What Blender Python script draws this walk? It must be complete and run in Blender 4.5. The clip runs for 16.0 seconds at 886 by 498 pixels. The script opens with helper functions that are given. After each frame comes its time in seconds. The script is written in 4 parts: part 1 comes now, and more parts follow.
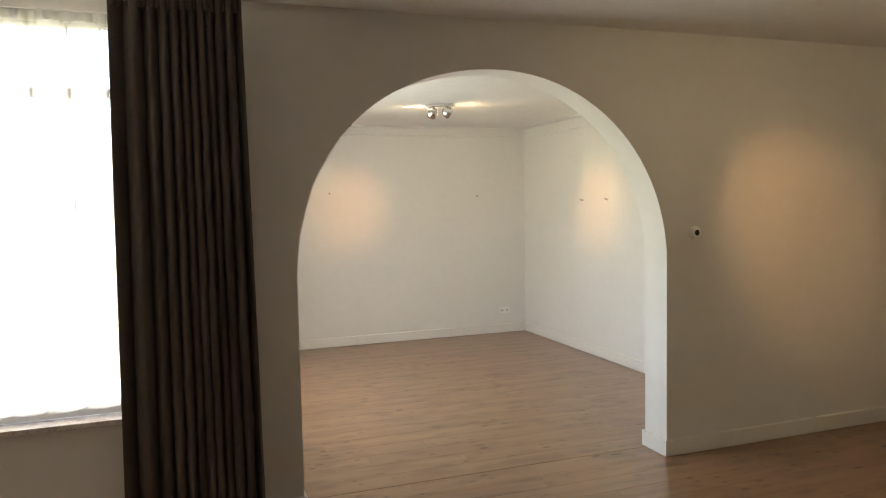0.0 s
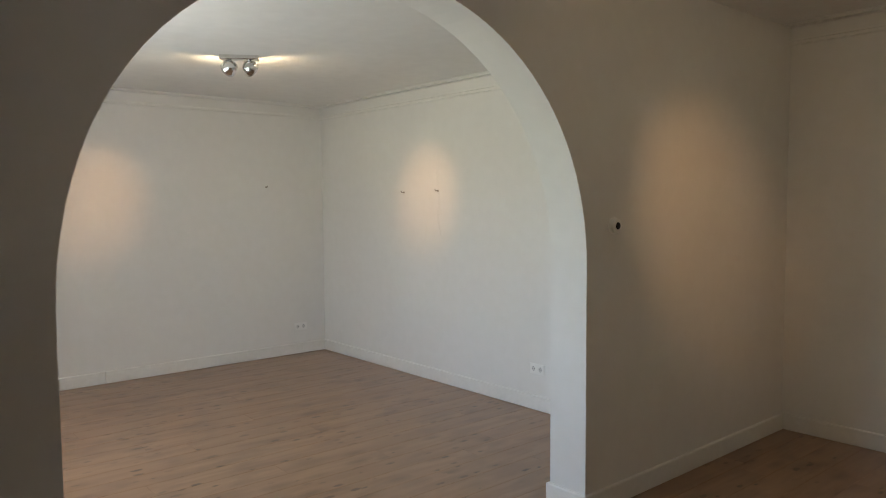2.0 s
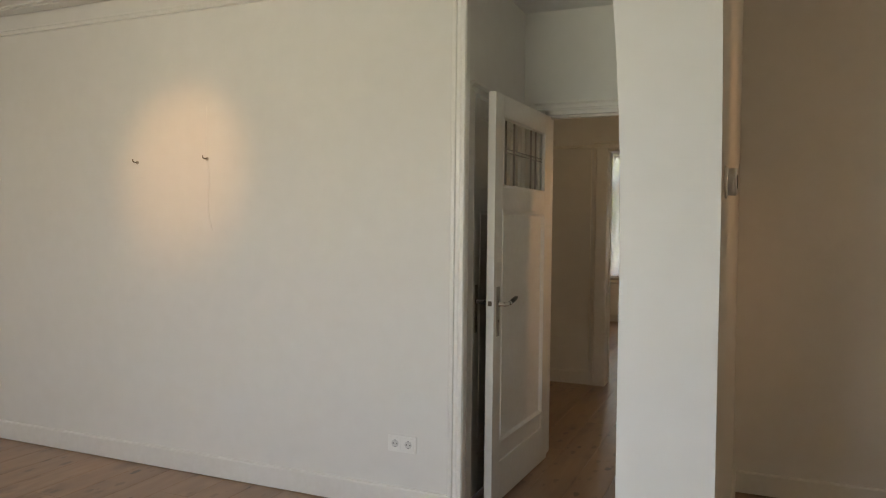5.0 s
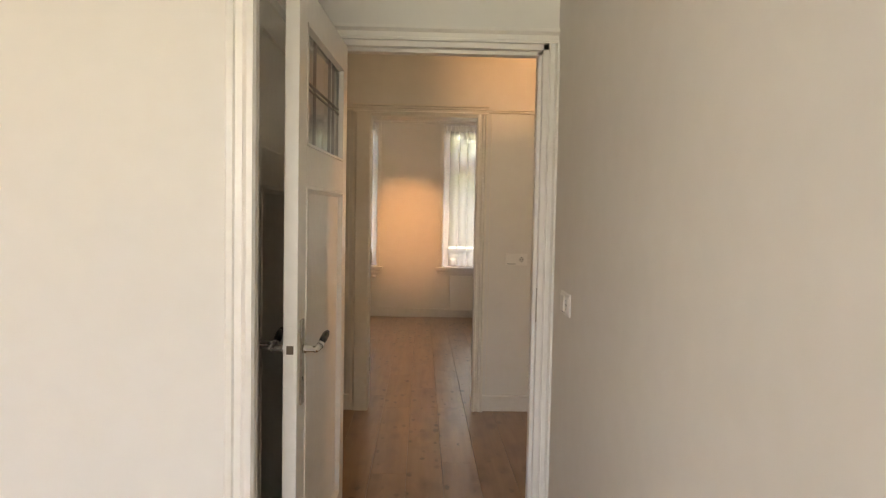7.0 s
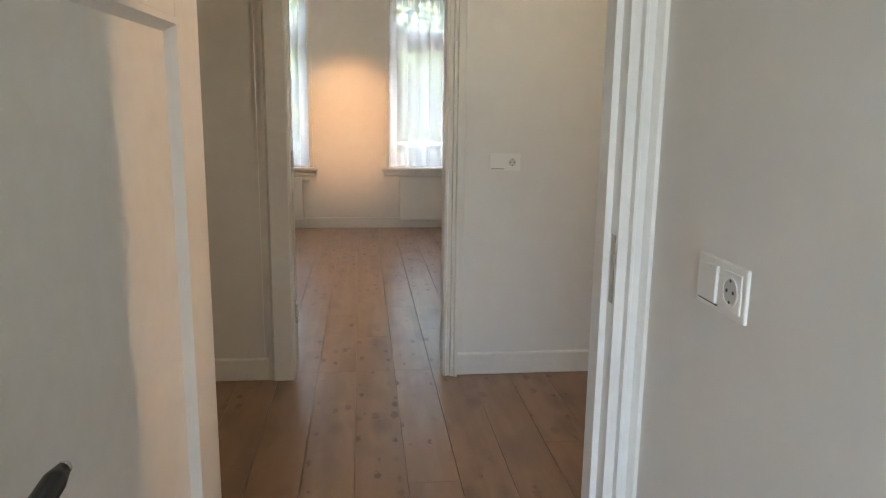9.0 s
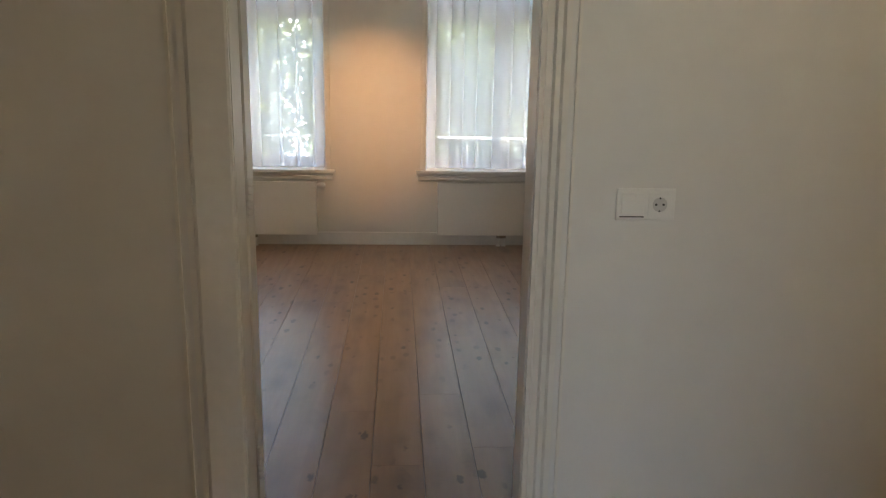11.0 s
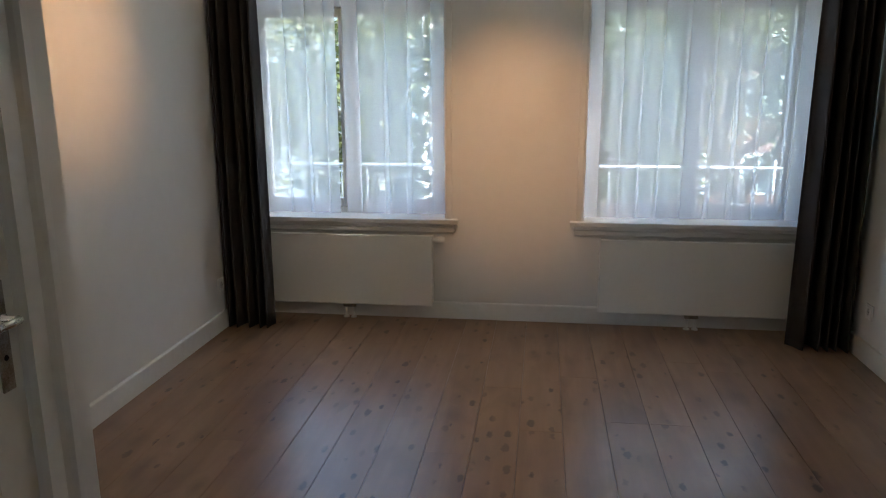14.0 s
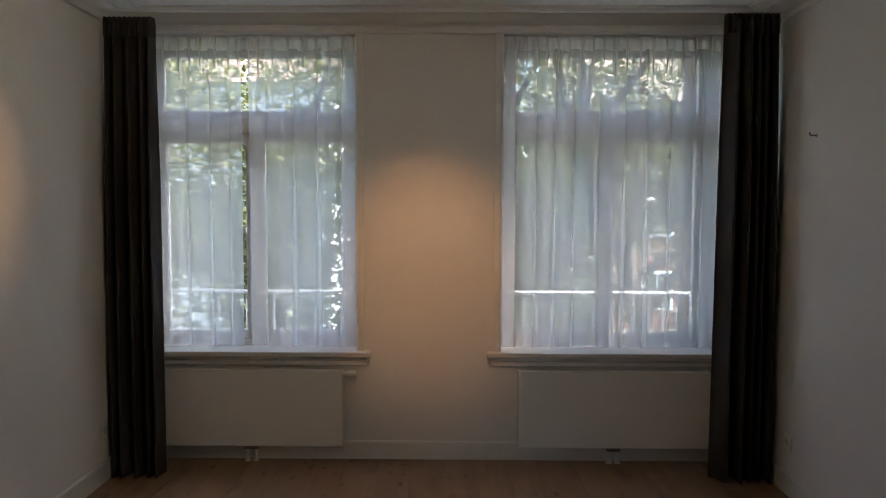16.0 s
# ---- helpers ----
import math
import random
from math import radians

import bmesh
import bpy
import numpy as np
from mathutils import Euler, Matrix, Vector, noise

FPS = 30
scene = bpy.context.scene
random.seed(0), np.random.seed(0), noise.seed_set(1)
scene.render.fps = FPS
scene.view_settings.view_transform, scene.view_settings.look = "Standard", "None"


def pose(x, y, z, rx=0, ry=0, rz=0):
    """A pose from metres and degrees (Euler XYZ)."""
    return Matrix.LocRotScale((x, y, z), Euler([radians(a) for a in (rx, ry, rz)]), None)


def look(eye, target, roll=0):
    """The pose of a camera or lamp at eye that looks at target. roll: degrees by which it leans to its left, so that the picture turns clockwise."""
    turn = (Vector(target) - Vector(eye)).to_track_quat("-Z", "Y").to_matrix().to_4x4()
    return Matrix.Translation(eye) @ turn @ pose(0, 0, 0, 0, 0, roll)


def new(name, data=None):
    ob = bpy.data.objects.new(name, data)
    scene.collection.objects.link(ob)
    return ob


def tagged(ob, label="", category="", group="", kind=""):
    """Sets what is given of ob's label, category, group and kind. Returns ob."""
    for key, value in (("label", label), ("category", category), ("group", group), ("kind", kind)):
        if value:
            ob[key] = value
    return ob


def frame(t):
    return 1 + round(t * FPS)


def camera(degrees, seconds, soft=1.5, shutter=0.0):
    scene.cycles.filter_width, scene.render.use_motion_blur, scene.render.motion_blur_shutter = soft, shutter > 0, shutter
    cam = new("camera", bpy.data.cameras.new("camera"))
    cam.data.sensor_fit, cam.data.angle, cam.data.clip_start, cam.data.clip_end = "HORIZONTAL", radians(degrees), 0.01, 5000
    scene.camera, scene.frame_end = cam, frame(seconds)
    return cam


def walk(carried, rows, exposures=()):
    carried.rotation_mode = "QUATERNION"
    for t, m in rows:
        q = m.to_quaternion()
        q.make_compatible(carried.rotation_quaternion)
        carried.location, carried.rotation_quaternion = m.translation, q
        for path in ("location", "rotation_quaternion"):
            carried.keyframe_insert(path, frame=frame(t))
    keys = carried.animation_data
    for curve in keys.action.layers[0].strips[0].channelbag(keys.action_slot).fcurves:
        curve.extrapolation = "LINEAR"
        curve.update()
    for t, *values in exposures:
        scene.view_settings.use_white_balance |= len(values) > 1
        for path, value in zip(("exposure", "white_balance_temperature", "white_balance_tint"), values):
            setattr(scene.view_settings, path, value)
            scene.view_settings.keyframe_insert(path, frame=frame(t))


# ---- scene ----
cam = camera(62.8, 16.0, soft=1.1)
PATH = [
    (0, (4.258, -5.424, 1.773), (2.381, -4.746, 1.637), -1.1),
    (0.5, (3.957, -5.496, 1.729), (2.154, -4.64, 1.602), -0.8),
    (1, (3.506, -5.455, 1.691), (1.787, -4.441, 1.562), -0.6),
    (1.5, (3.029, -5.446, 1.678), (1.399, -4.294, 1.548), -0.4),
    (2, (2.563, -5.326, 1.656), (1.042, -4.035, 1.523), -0.4),
    (2.5, (2.053, -5.196, 1.603), (0.622, -3.805, 1.472), -0.1),
    (3, (1.636, -5.061, 1.606), (0.31, -3.57, 1.477), -0.1),
    (3.2, (1.47, -4.977, 1.586), (0.191, -3.445, 1.457), -0.1),
    (5.3, (0.068, -4.128, 1.382), (-0.571, -2.233, 1.326), 0.6),
    (5.5, (-0.088, -4.024, 1.4), (-0.613, -2.095, 1.343), 0.6),
    (6, (-0.266, -3.679, 1.404), (-0.538, -1.699, 1.331), 1.2),
    (6.5, (-0.401, -3.284, 1.397), (-0.476, -1.287, 1.319), 1.0),
    (7, (-0.52, -2.938, 1.407), (-0.46, -0.942, 1.304), 1.1),
    (7.5, (-0.547, -2.473, 1.393), (-0.386, -0.491, 1.185), 0.5),
    (8, (-0.579, -2.074, 1.367), (-0.391, -0.102, 1.091), 0.5),
    (8.5, (-0.583, -1.699, 1.365), (-0.376, 0.261, 1.024), 0.3),
    (8.7, (-0.569, -1.569, 1.353), (-0.349, 0.386, 0.99), 0.7),
    (10.8, (-0.466, 0.178, 1.339), (-0.309, 2.124, 0.906), 0.7),
    (11, (-0.485, 0.323, 1.359), (-0.36, 2.272, 0.93), 1.0),
    (11.5, (-0.49, 0.663, 1.386), (-0.425, 2.615, 0.953), 1.0),
    (12, (-0.479, 1.064, 1.381), (-0.515, 3.016, 0.945), 0.7),
    (12.5, (-0.447, 1.415, 1.4), (-0.563, 3.363, 0.962), 0.3),
    (13, (-0.464, 1.77, 1.396), (-0.655, 3.714, 0.965), 0.3),
    (13.5, (-0.499, 1.956, 1.417), (-0.742, 3.893, 0.983), 0.2),
    (14, (-0.503, 2.142, 1.488), (-0.769, 4.075, 1.052), -0.3),
    (14.5, (-0.485, 2.3, 1.587), (-0.739, 4.235, 1.149), -0.5),
    (15, (-0.483, 2.365, 1.717), (-0.665, 4.312, 1.298), -0.3),
    (15.5, (-0.504, 2.377, 1.722), (-0.61, 4.343, 1.368), -0.2),
    (16, (-0.547, 2.329, 1.551), (-0.568, 4.325, 1.429), 0.2),
]
EXPOSURES = [
    (0.0, 3.5, 7700, 9), (0.5, 3.4, 7500, 9), (1.0, 3.25, 6500, 6), (1.5, 3.1, 6200, 4), (2.0, 3.0, 6800, 9), (2.5, 2.95, 7500, 10), (3.2, 2.9, 7600, 11),
    (5.5, 3.1, 7700, 12), (6.5, 3.47, 8300, 14), (7.0, 3.75, 8400, 18), (7.5, 3.95, 8300, 18), (8.0, 4.2, 7100, 12), (8.5, 4.2, 6250, 9),
    (10.8, 3.7, 6350, 7), (12.0, 3.5, 6000, 6), (13.0, 3.4, 5600, 5), (14.5, 3.1, 5600, 5), (15.5, 2.8, 5850, 8), (16.0, 2.6, 6050, 10),
]
walk(cam, [(t, look(eye, target, roll)) for t, eye, target, roll in PATH], EXPOSURES)

# ---- plan, in metres ----
H, HA = 2.68, 2.84                         # ceilings: most rooms, front room
AX0, AX1 = 0.005, 0.222                    # wall with the arch
AXJ = -0.019                               # its back face at the arch: the wall runs slightly askew
ARCH_Y, ARCH_R, ARCH_Z = -3.602, 1.225, 1.320
BX, BY0, BY1 = -4.452, -5.0, -1.118        # back room
AXE, AY0, AY1 = 6.0, -7.6, -0.148          # front room
NX = -1.0                                  # niche before the first door
D1L, D1R, D1Z = -0.87, -0.020, 2.085        # first doorway
HY0, HY1, HX0, HX1 = 0.12, 2.13, -1.9, 1.7  # hall
D2L, D2R, D2Z = -0.882, -0.145, 2.06       # second doorway
CY0, CY1, CX0, CX1 = 2.33, 6.67, -2.478, 1.273  # window room
BOXX, BOXY = -1.63, 3.72                   # closet in the window room
WZ0, WZ1 = 0.668, 2.565                    # window openings
WL0, WL1, WR0, WR1 = -2.425, -1.10, -0.252, 1.073

# ---- light ----
world = bpy.data.worlds.new("sky")
scene.world = world
world.use_nodes = True
wn = world.node_tree.nodes
sky = wn.new("ShaderNodeTexSky")
sky.sky_type = "NISHITA"
sky.sun_disc = False
sky.sun_elevation = radians(55)
sky.sun_rotation = radians(90)
sky.air_density, sky.dust_density = 1.0, 4.0
wn["Background"].inputs["Strength"].default_value = 0.15
world.node_tree.links.new(sky.outputs[0], wn["Background"].inputs["Color"])

sun = new("sun", bpy.data.lights.new("sun", "SUN"))
sun.data.energy, sun.data.angle, sun.data.color = 4.6, radians(10), (1.0, 0.97, 0.93)
sun.matrix_world = look((7, -0.4, 10), (0, 0, 0))

# Stands in for daylight from an unseen window south of the back room.
day = new("south_window_fill", bpy.data.lights.new("south_window_fill", "AREA"))
day.data.shape, day.data.size, day.data.size_y = "RECTANGLE", 2.2, 1.4
day.data.energy, day.data.color = 4.2, (0.80, 0.90, 1.0)
day.matrix_world = look((-1.45, BY0 - 0.10, 1.6), (-1.45, 0, 1.6))

# Fill lamp added in the window opening to brighten the front room.
front = new("front_window_fill", bpy.data.lights.new("front_window_fill", "AREA"))
front.data.shape, front.data.size, front.data.size_y = "RECTANGLE", 1.6, 1.9
front.data.energy, front.data.color = 2.8, (1.0, 0.93, 0.84)
front.matrix_world = look((AX0 + 0.175, -6.055, 1.70), (2, -6.055, 1.70))

WARM = (1.0, 0.56, 0.27)


def spot(name, eye, target, watts, degrees, blend=1.0, tone=None):
    ob = new(name, bpy.data.lights.new(name, "SPOT"))
    ob.data.energy, ob.data.spot_size, ob.data.spot_blend = watts, radians(degrees), blend
    ob.data.shadow_soft_size, ob.data.color = 0.03, tone or WARM
    ob.matrix_world = look(eye, target)
    return ob


# ---- materials ----
def material(name, color, rough=0.5, metal=0.0, second=None, scale=8.0, mix=0.25, bump=0.0, bump_scale=60.0, coat=0.0, sheen=0.0):
    m = bpy.data.materials.new(name)
    m.use_nodes = True
    n, l = m.node_tree.nodes, m.node_tree.links
    b = n["Principled BSDF"]
    b.inputs["Roughness"].default_value, b.inputs["Metallic"].default_value = rough, metal
    b.inputs["Coat Weight"].default_value, b.inputs["Sheen Weight"].default_value = coat, sheen
    b.inputs["Base Color"].default_value = (*color, 1)
    geo = n.new("ShaderNodeNewGeometry")
    if second:
        big, fine, add, ramp, blend = n.new("ShaderNodeTexNoise"), n.new("ShaderNodeTexNoise"), n.new("ShaderNodeMath"), n.new("ShaderNodeMapRange"), n.new("ShaderNodeMix")
        big.inputs["Scale"].default_value, fine.inputs["Scale"].default_value = scale, scale * 9
        big.inputs["Detail"].default_value = 4
        add.operation = "ADD"
        ramp.inputs["From Min"].default_value, ramp.inputs["From Max"].default_value = 0.7, 1.3
        ramp.inputs["To Max"].default_value = mix * 2
        blend.data_type = "RGBA"
        blend.inputs[6].default_value, blend.inputs[7].default_value = (*color, 1), (*second, 1)
        for tex in (big, fine):
            l.new(geo.outputs["Position"], tex.inputs["Vector"])
        l.new(big.outputs["Fac"], add.inputs[0])
        l.new(fine.outputs["Fac"], add.inputs[1])
        l.new(add.outputs[0], ramp.inputs["Value"])
        l.new(ramp.outputs[0], blend.inputs["Factor"])
        l.new(blend.outputs[2], b.inputs["Base Color"])
    if bump:
        tex, bm = n.new("ShaderNodeTexNoise"), n.new("ShaderNodeBump")
        tex.inputs["Scale"].default_value, tex.inputs["Detail"].default_value = bump_scale, 6
        bm.inputs["Strength"].default_value, bm.inputs["Distance"].default_value = bump, 0.004
        l.new(geo.outputs["Position"], tex.inputs["Vector"])
        l.new(tex.outputs["Fac"], bm.inputs["Height"])
        l.new(bm.outputs["Normal"], b.inputs["Normal"])
    return m


PLASTER = material("plaster", (0.77, 0.755, 0.725), 0.75, second=(0.735, 0.72, 0.685), scale=1.2, mix=0.4, bump=0.06, bump_scale=55)
CEILING = material("ceiling_paint", (0.82, 0.81, 0.785), 0.8, second=(0.77, 0.76, 0.735), scale=1.0, mix=0.5, bump=0.08, bump_scale=40)
PAINT = material("satin_paint", (0.80, 0.785, 0.75), 0.33, second=(0.74, 0.72, 0.68), scale=3, mix=0.4, bump=0.05, bump_scale=90)
DOORPAINT = material("cream_gloss_paint", (0.80, 0.775, 0.72), 0.3, second=(0.74, 0.71, 0.65), scale=3, mix=0.4, bump=0.06, bump_scale=70)
WHITEFRAME = material("window_paint", (0.82, 0.82, 0.82), 0.3, second=(0.74, 0.74, 0.73), scale=6, mix=0.4, bump=0.05, bump_scale=80)
RADIATOR = material("radiator_enamel", (0.86, 0.845, 0.80), 0.35, second=(0.83, 0.815, 0.77), scale=4, mix=0.4)
PLASTIC = material("switch_plastic", (0.84, 0.83, 0.80), 0.3, second=(0.80, 0.79, 0.76), scale=20, mix=0.4)
DARK = material("socket_dark", (0.05, 0.05, 0.05), 0.5)
CHROME = material("chrome", (0.75, 0.74, 0.72), 0.12, 1.0)
NICKEL = material("worn_nickel", (0.50, 0.46, 0.40), 0.28, 1.0, second=(0.30, 0.26, 0.21), scale=30, mix=0.6)
BLACK = material("black_bakelite", (0.015, 0.014, 0.013), 0.25)
BRASS = material("dull_brass", (0.14, 0.11, 0.08), 0.35, 1.0)
# Darker copy of BROWN_DRAPE; the curtains' backlit shade is in its colour.
DRAPE = material("backlit_velvet", (0.021, 0.015, 0.013), 0.85, second=(0.034, 0.025, 0.022), scale=14, mix=0.7, bump=0.15, bump_scale=400, sheen=0.05)
BROWN_DRAPE = material("brown_velvet", (0.068, 0.049, 0.042), 0.8, second=(0.092, 0.070, 0.061), scale=14, mix=0.7, bump=0.15, bump_scale=400, sheen=0.1)
MARBLE = material("marble_sill", (0.36, 0.30, 0.27), 0.25, second=(0.62, 0.56, 0.52), scale=18, mix=0.8)
PIPE = material("copper_pipe", (0.55, 0.42, 0.32), 0.35, 0.8)
BARK = material("bark", (0.20, 0.17, 0.14), 0.9, second=(0.08, 0.065, 0.05), scale=9, mix=0.8, bump=0.6, bump_scale=25)
RAIL = material("white_painted_rail", (0.24, 0.245, 0.25), 0.45, second=(0.18, 0.185, 0.19), scale=10, mix=0.5)
LEAD = material("lead_came", (0.33, 0.31, 0.28), 0.45, 0.5)
GRASS = material("lawn", (0.06, 0.09, 0.03), 0.95, second=(0.10, 0.11, 0.05), scale=1.5, mix=0.9, bump=0.8, bump_scale=30)
CONCRETE = material("balcony_concrete", (0.34, 0.33, 0.31), 0.85, second=(0.24, 0.235, 0.22), scale=4, mix=0.8, bump=0.3)
BRICKRED = material("house_brick", (0.30, 0.15, 0.10), 0.85, second=(0.22, 0.12, 0.085), scale=12, mix=0.8, bump=0.3)
RENDERED = material("pale_render", (0.62, 0.63, 0.66), 0.85, second=(0.54, 0.55, 0.58), scale=2, mix=0.6, bump=0.2)
ROOF = material("roof_tiles", (0.14, 0.12, 0.115), 0.7, second=(0.2, 0.13, 0.10), scale=8, mix=0.8, bump=0.5, bump_scale=20)


def glass_material():
    m = bpy.data.materials.new("window_glass")
    m.use_nodes = True
    b = m.node_tree.nodes["Principled BSDF"]
    b.inputs["Transmission Weight"].default_value, b.inputs["Roughness"].default_value, b.inputs["IOR"].default_value = 1.0, 0.0, 1.1
    b.inputs["Base Color"].default_value = (0.97, 0.99, 0.98, 1)
    return m


def sheer_material(name, clear, tint):
    m = bpy.data.materials.new(name)
    m.use_nodes = True
    n, l = m.node_tree.nodes, m.node_tree.links
    n.remove(n["Principled BSDF"])
    out = n["Material Output"]
    tr, tl, df, a, c = n.new("ShaderNodeBsdfTransparent"), n.new("ShaderNodeBsdfTranslucent"), n.new("ShaderNodeBsdfDiffuse"), n.new("ShaderNodeMixShader"), n.new("ShaderNodeMixShader")
    geo, wv, mr = n.new("ShaderNodeNewGeometry"), n.new("ShaderNodeTexNoise"), n.new("ShaderNodeMapRange")
    wv.inputs["Scale"].default_value = 220
    mr.inputs["To Min"].default_value, mr.inputs["To Max"].default_value = 1 - clear - 0.08, 1 - clear + 0.08
    tl.inputs["Color"].default_value = df.inputs["Color"].default_value = (*tint, 1)
    a.inputs[0].default_value = 0.15
    l.new(geo.outputs["Position"], wv.inputs["Vector"])
    l.new(wv.outputs["Fac"], mr.inputs["Value"])
    l.new(mr.outputs[0], c.inputs[0])
    l.new(tl.outputs[0], a.inputs[1])
    l.new(df.outputs[0], a.inputs[2])
    l.new(tr.outputs[0], c.inputs[1])
    l.new(a.outputs[0], c.inputs[2])
    l.new(c.outputs[0], out.inputs[0])
    return m


def floor_material():
    """Oak laminate: soft bands along the board, fine fibre, knots in clusters and smoky marks."""
    m = bpy.data.materials.new("oak_laminate")
    m.use_nodes = True
    n, l = m.node_tree.nodes, m.node_tree.links
    b = n["Principled BSDF"]
    geo, info = n.new("ShaderNodeNewGeometry"), n.new("ShaderNodeObjectInfo")

    def math_node(op, a, c):
        q = n.new("ShaderNodeMath")
        q.operation = op
        for i, v in enumerate((a, c)):
            if isinstance(v, (int, float)):
                q.inputs[i].default_value = v
            else:
                l.new(v, q.inputs[i])
        return q.outputs[0]

    def colour_mix(f, a, c):
        q = n.new("ShaderNodeMix")
        q.data_type = "RGBA"
        l.new(f, q.inputs["Factor"])
        for i, v in ((6, a), (7, c)):
            if isinstance(v, tuple):
                q.inputs[i].default_value = (*v, 1)
            else:
                l.new(v, q.inputs[i])
        return q.outputs[2]

    def ranged(v, a, c, lo=0.0, hi=1.0):
        q = n.new("ShaderNodeMapRange")
        q.inputs["From Min"].default_value, q.inputs["From Max"].default_value = a, c
        q.inputs["To Min"].default_value, q.inputs["To Max"].default_value = lo, hi
        l.new(v, q.inputs["Value"])
        return q.outputs[0]

    rnd = math_node("FRACT", math_node("ADD", info.outputs["Random"], geo.outputs["Random Per Island"]), 0)
    sep, com = n.new("ShaderNodeSeparateXYZ"), n.new("ShaderNodeCombineXYZ")
    l.new(geo.outputs["Position"], sep.inputs[0])
    l.new(math_node("ADD", sep.outputs["X"], math_node("MULTIPLY", rnd, 13.0)), com.inputs["X"])
    l.new(math_node("ADD", sep.outputs["Y"], math_node("MULTIPLY", rnd, 41.0)), com.inputs["Y"])

    def stretched(sx, sy, detail, distortion=0.0):
        mp, tex = n.new("ShaderNodeMapping"), n.new("ShaderNodeTexNoise")
        tex.noise_dimensions = "2D"
        mp.inputs["Scale"].default_value = (sx, sy, 1)
        tex.inputs["Scale"].default_value, tex.inputs["Detail"].default_value, tex.inputs["Distortion"].default_value = 1.0, detail, distortion
        l.new(com.outputs[0], mp.inputs["Vector"])
        l.new(mp.outputs[0], tex.inputs["Vector"])
        return tex.outputs["Fac"]

    band = stretched(9, 0.7, 3, 0.6)
    grain = stretched(30, 2.6, 2, 0.3)
    fibre = stretched(150, 7, 2)
    smoke = stretched(6.5, 2.6, 3, 0.3)
    cluster = stretched(4.0, 1.1, 1)

    def knots(sx, sy, share, least, most, edge):
        mp, vor = n.new("ShaderNodeMapping"), n.new("ShaderNodeTexVoronoi")
        vor.voronoi_dimensions = "2D"
        vor.inputs["Scale"].default_value = 1.0
        mp.inputs["Scale"].default_value = (sx, sy, 1)
        warp, off = n.new("ShaderNodeTexNoise"), n.new("ShaderNodeVectorMath")
        warp.inputs["Scale"].default_value, warp.inputs["Detail"].default_value = 55.0, 3
        off.operation = "MULTIPLY_ADD"
        off.inputs[1].default_value = (0.026, 0.055, 0)
        l.new(com.outputs[0], warp.inputs["Vector"])
        l.new(warp.outputs["Color"], off.inputs[0])
        l.new(com.outputs[0], off.inputs[2])
        l.new(off.outputs[0], mp.inputs["Vector"])
        l.new(mp.outputs[0], vor.inputs["Vector"])
        sepc = n.new("ShaderNodeSeparateColor")
        l.new(vor.outputs["Color"], sepc.inputs[0])
        size = ranged(sepc.outputs[1], 0.0, 1.0, least, most)
        core = ranged(math_node("SUBTRACT", vor.outputs["Distance"], size), -edge, edge, 1.0, 0.0)
        pick = math_node("GREATER_THAN", sepc.outputs[0], 1.0 - share)
        return math_node("MULTIPLY", math_node("MULTIPLY", pick, core), ranged(sepc.outputs[2], 0.0, 1.0, 0.35, 1.0))

    small = math_node("MULTIPLY", knots(14, 6.5, 0.50, 0.06, 0.24, 0.055), ranged(cluster, 0.43, 0.53))
    large = knots(6.5, 2.8, 0.40, 0.10, 0.26, 0.15)
    base = colour_mix(ranged(band, 0.30, 0.70), (0.355, 0.208, 0.116), (0.270, 0.150, 0.082))
    base = colour_mix(ranged(grain, 0.40, 0.80, 0, 0.14), base, (0.19, 0.108, 0.062))
    base = colour_mix(ranged(fibre, 0.40, 0.80, 0, 0.10), base, (0.19, 0.108, 0.062))
    base = colour_mix(ranged(smoke, 0.48, 0.74, 0, 0.56), base, (0.15, 0.085, 0.054))
    tone = colour_mix(ranged(rnd, 0.0, 1.0, 0.0, 0.40), base, (0.265, 0.148, 0.082))
    final = colour_mix(math_node("MULTIPLY", large, 0.60), tone, (0.085, 0.045, 0.028))
    final = colour_mix(math_node("MULTIPLY", small, 0.92), final, (0.050, 0.024, 0.015))
    l.new(final, b.inputs["Base Color"])
    l.new(ranged(grain, 0.3, 0.7, 0.28, 0.33), b.inputs["Roughness"])
    b.inputs["Coat Weight"].default_value, b.inputs["Coat Roughness"].default_value = 0.3, 0.28
    bump = n.new("ShaderNodeBump")
    bump.inputs["Strength"].default_value, bump.inputs["Distance"].default_value = 0.05, 0.002
    l.new(fibre, bump.inputs["Height"])
    l.new(bump.outputs["Normal"], b.inputs["Normal"])
    return m


def leaf_material(name, a, c):
    m = bpy.data.materials.new(name)
    m.use_nodes = True
    n, l = m.node_tree.nodes, m.node_tree.links
    b = n["Principled BSDF"]
    geo, mx = n.new("ShaderNodeNewGeometry"), n.new("ShaderNodeMix")
    mx.data_type = "RGBA"
    mx.inputs[6].default_value, mx.inputs[7].default_value = (*a, 1), (*c, 1)
    l.new(geo.outputs["Random Per Island"], mx.inputs["Factor"])
    l.new(mx.outputs[2], b.inputs["Base Color"])
    b.inputs["Roughness"].default_value = 0.55
    tl, ms = n.new("ShaderNodeBsdfTranslucent"), n.new("ShaderNodeMixShader")
    l.new(mx.outputs[2], tl.inputs["Color"])
    ms.inputs[0].default_value = 0.4
    l.new(b.outputs[0], ms.inputs[1])
    l.new(tl.outputs[0], ms.inputs[2])
    l.new(ms.outputs[0], n["Material Output"].inputs[0])
    return m


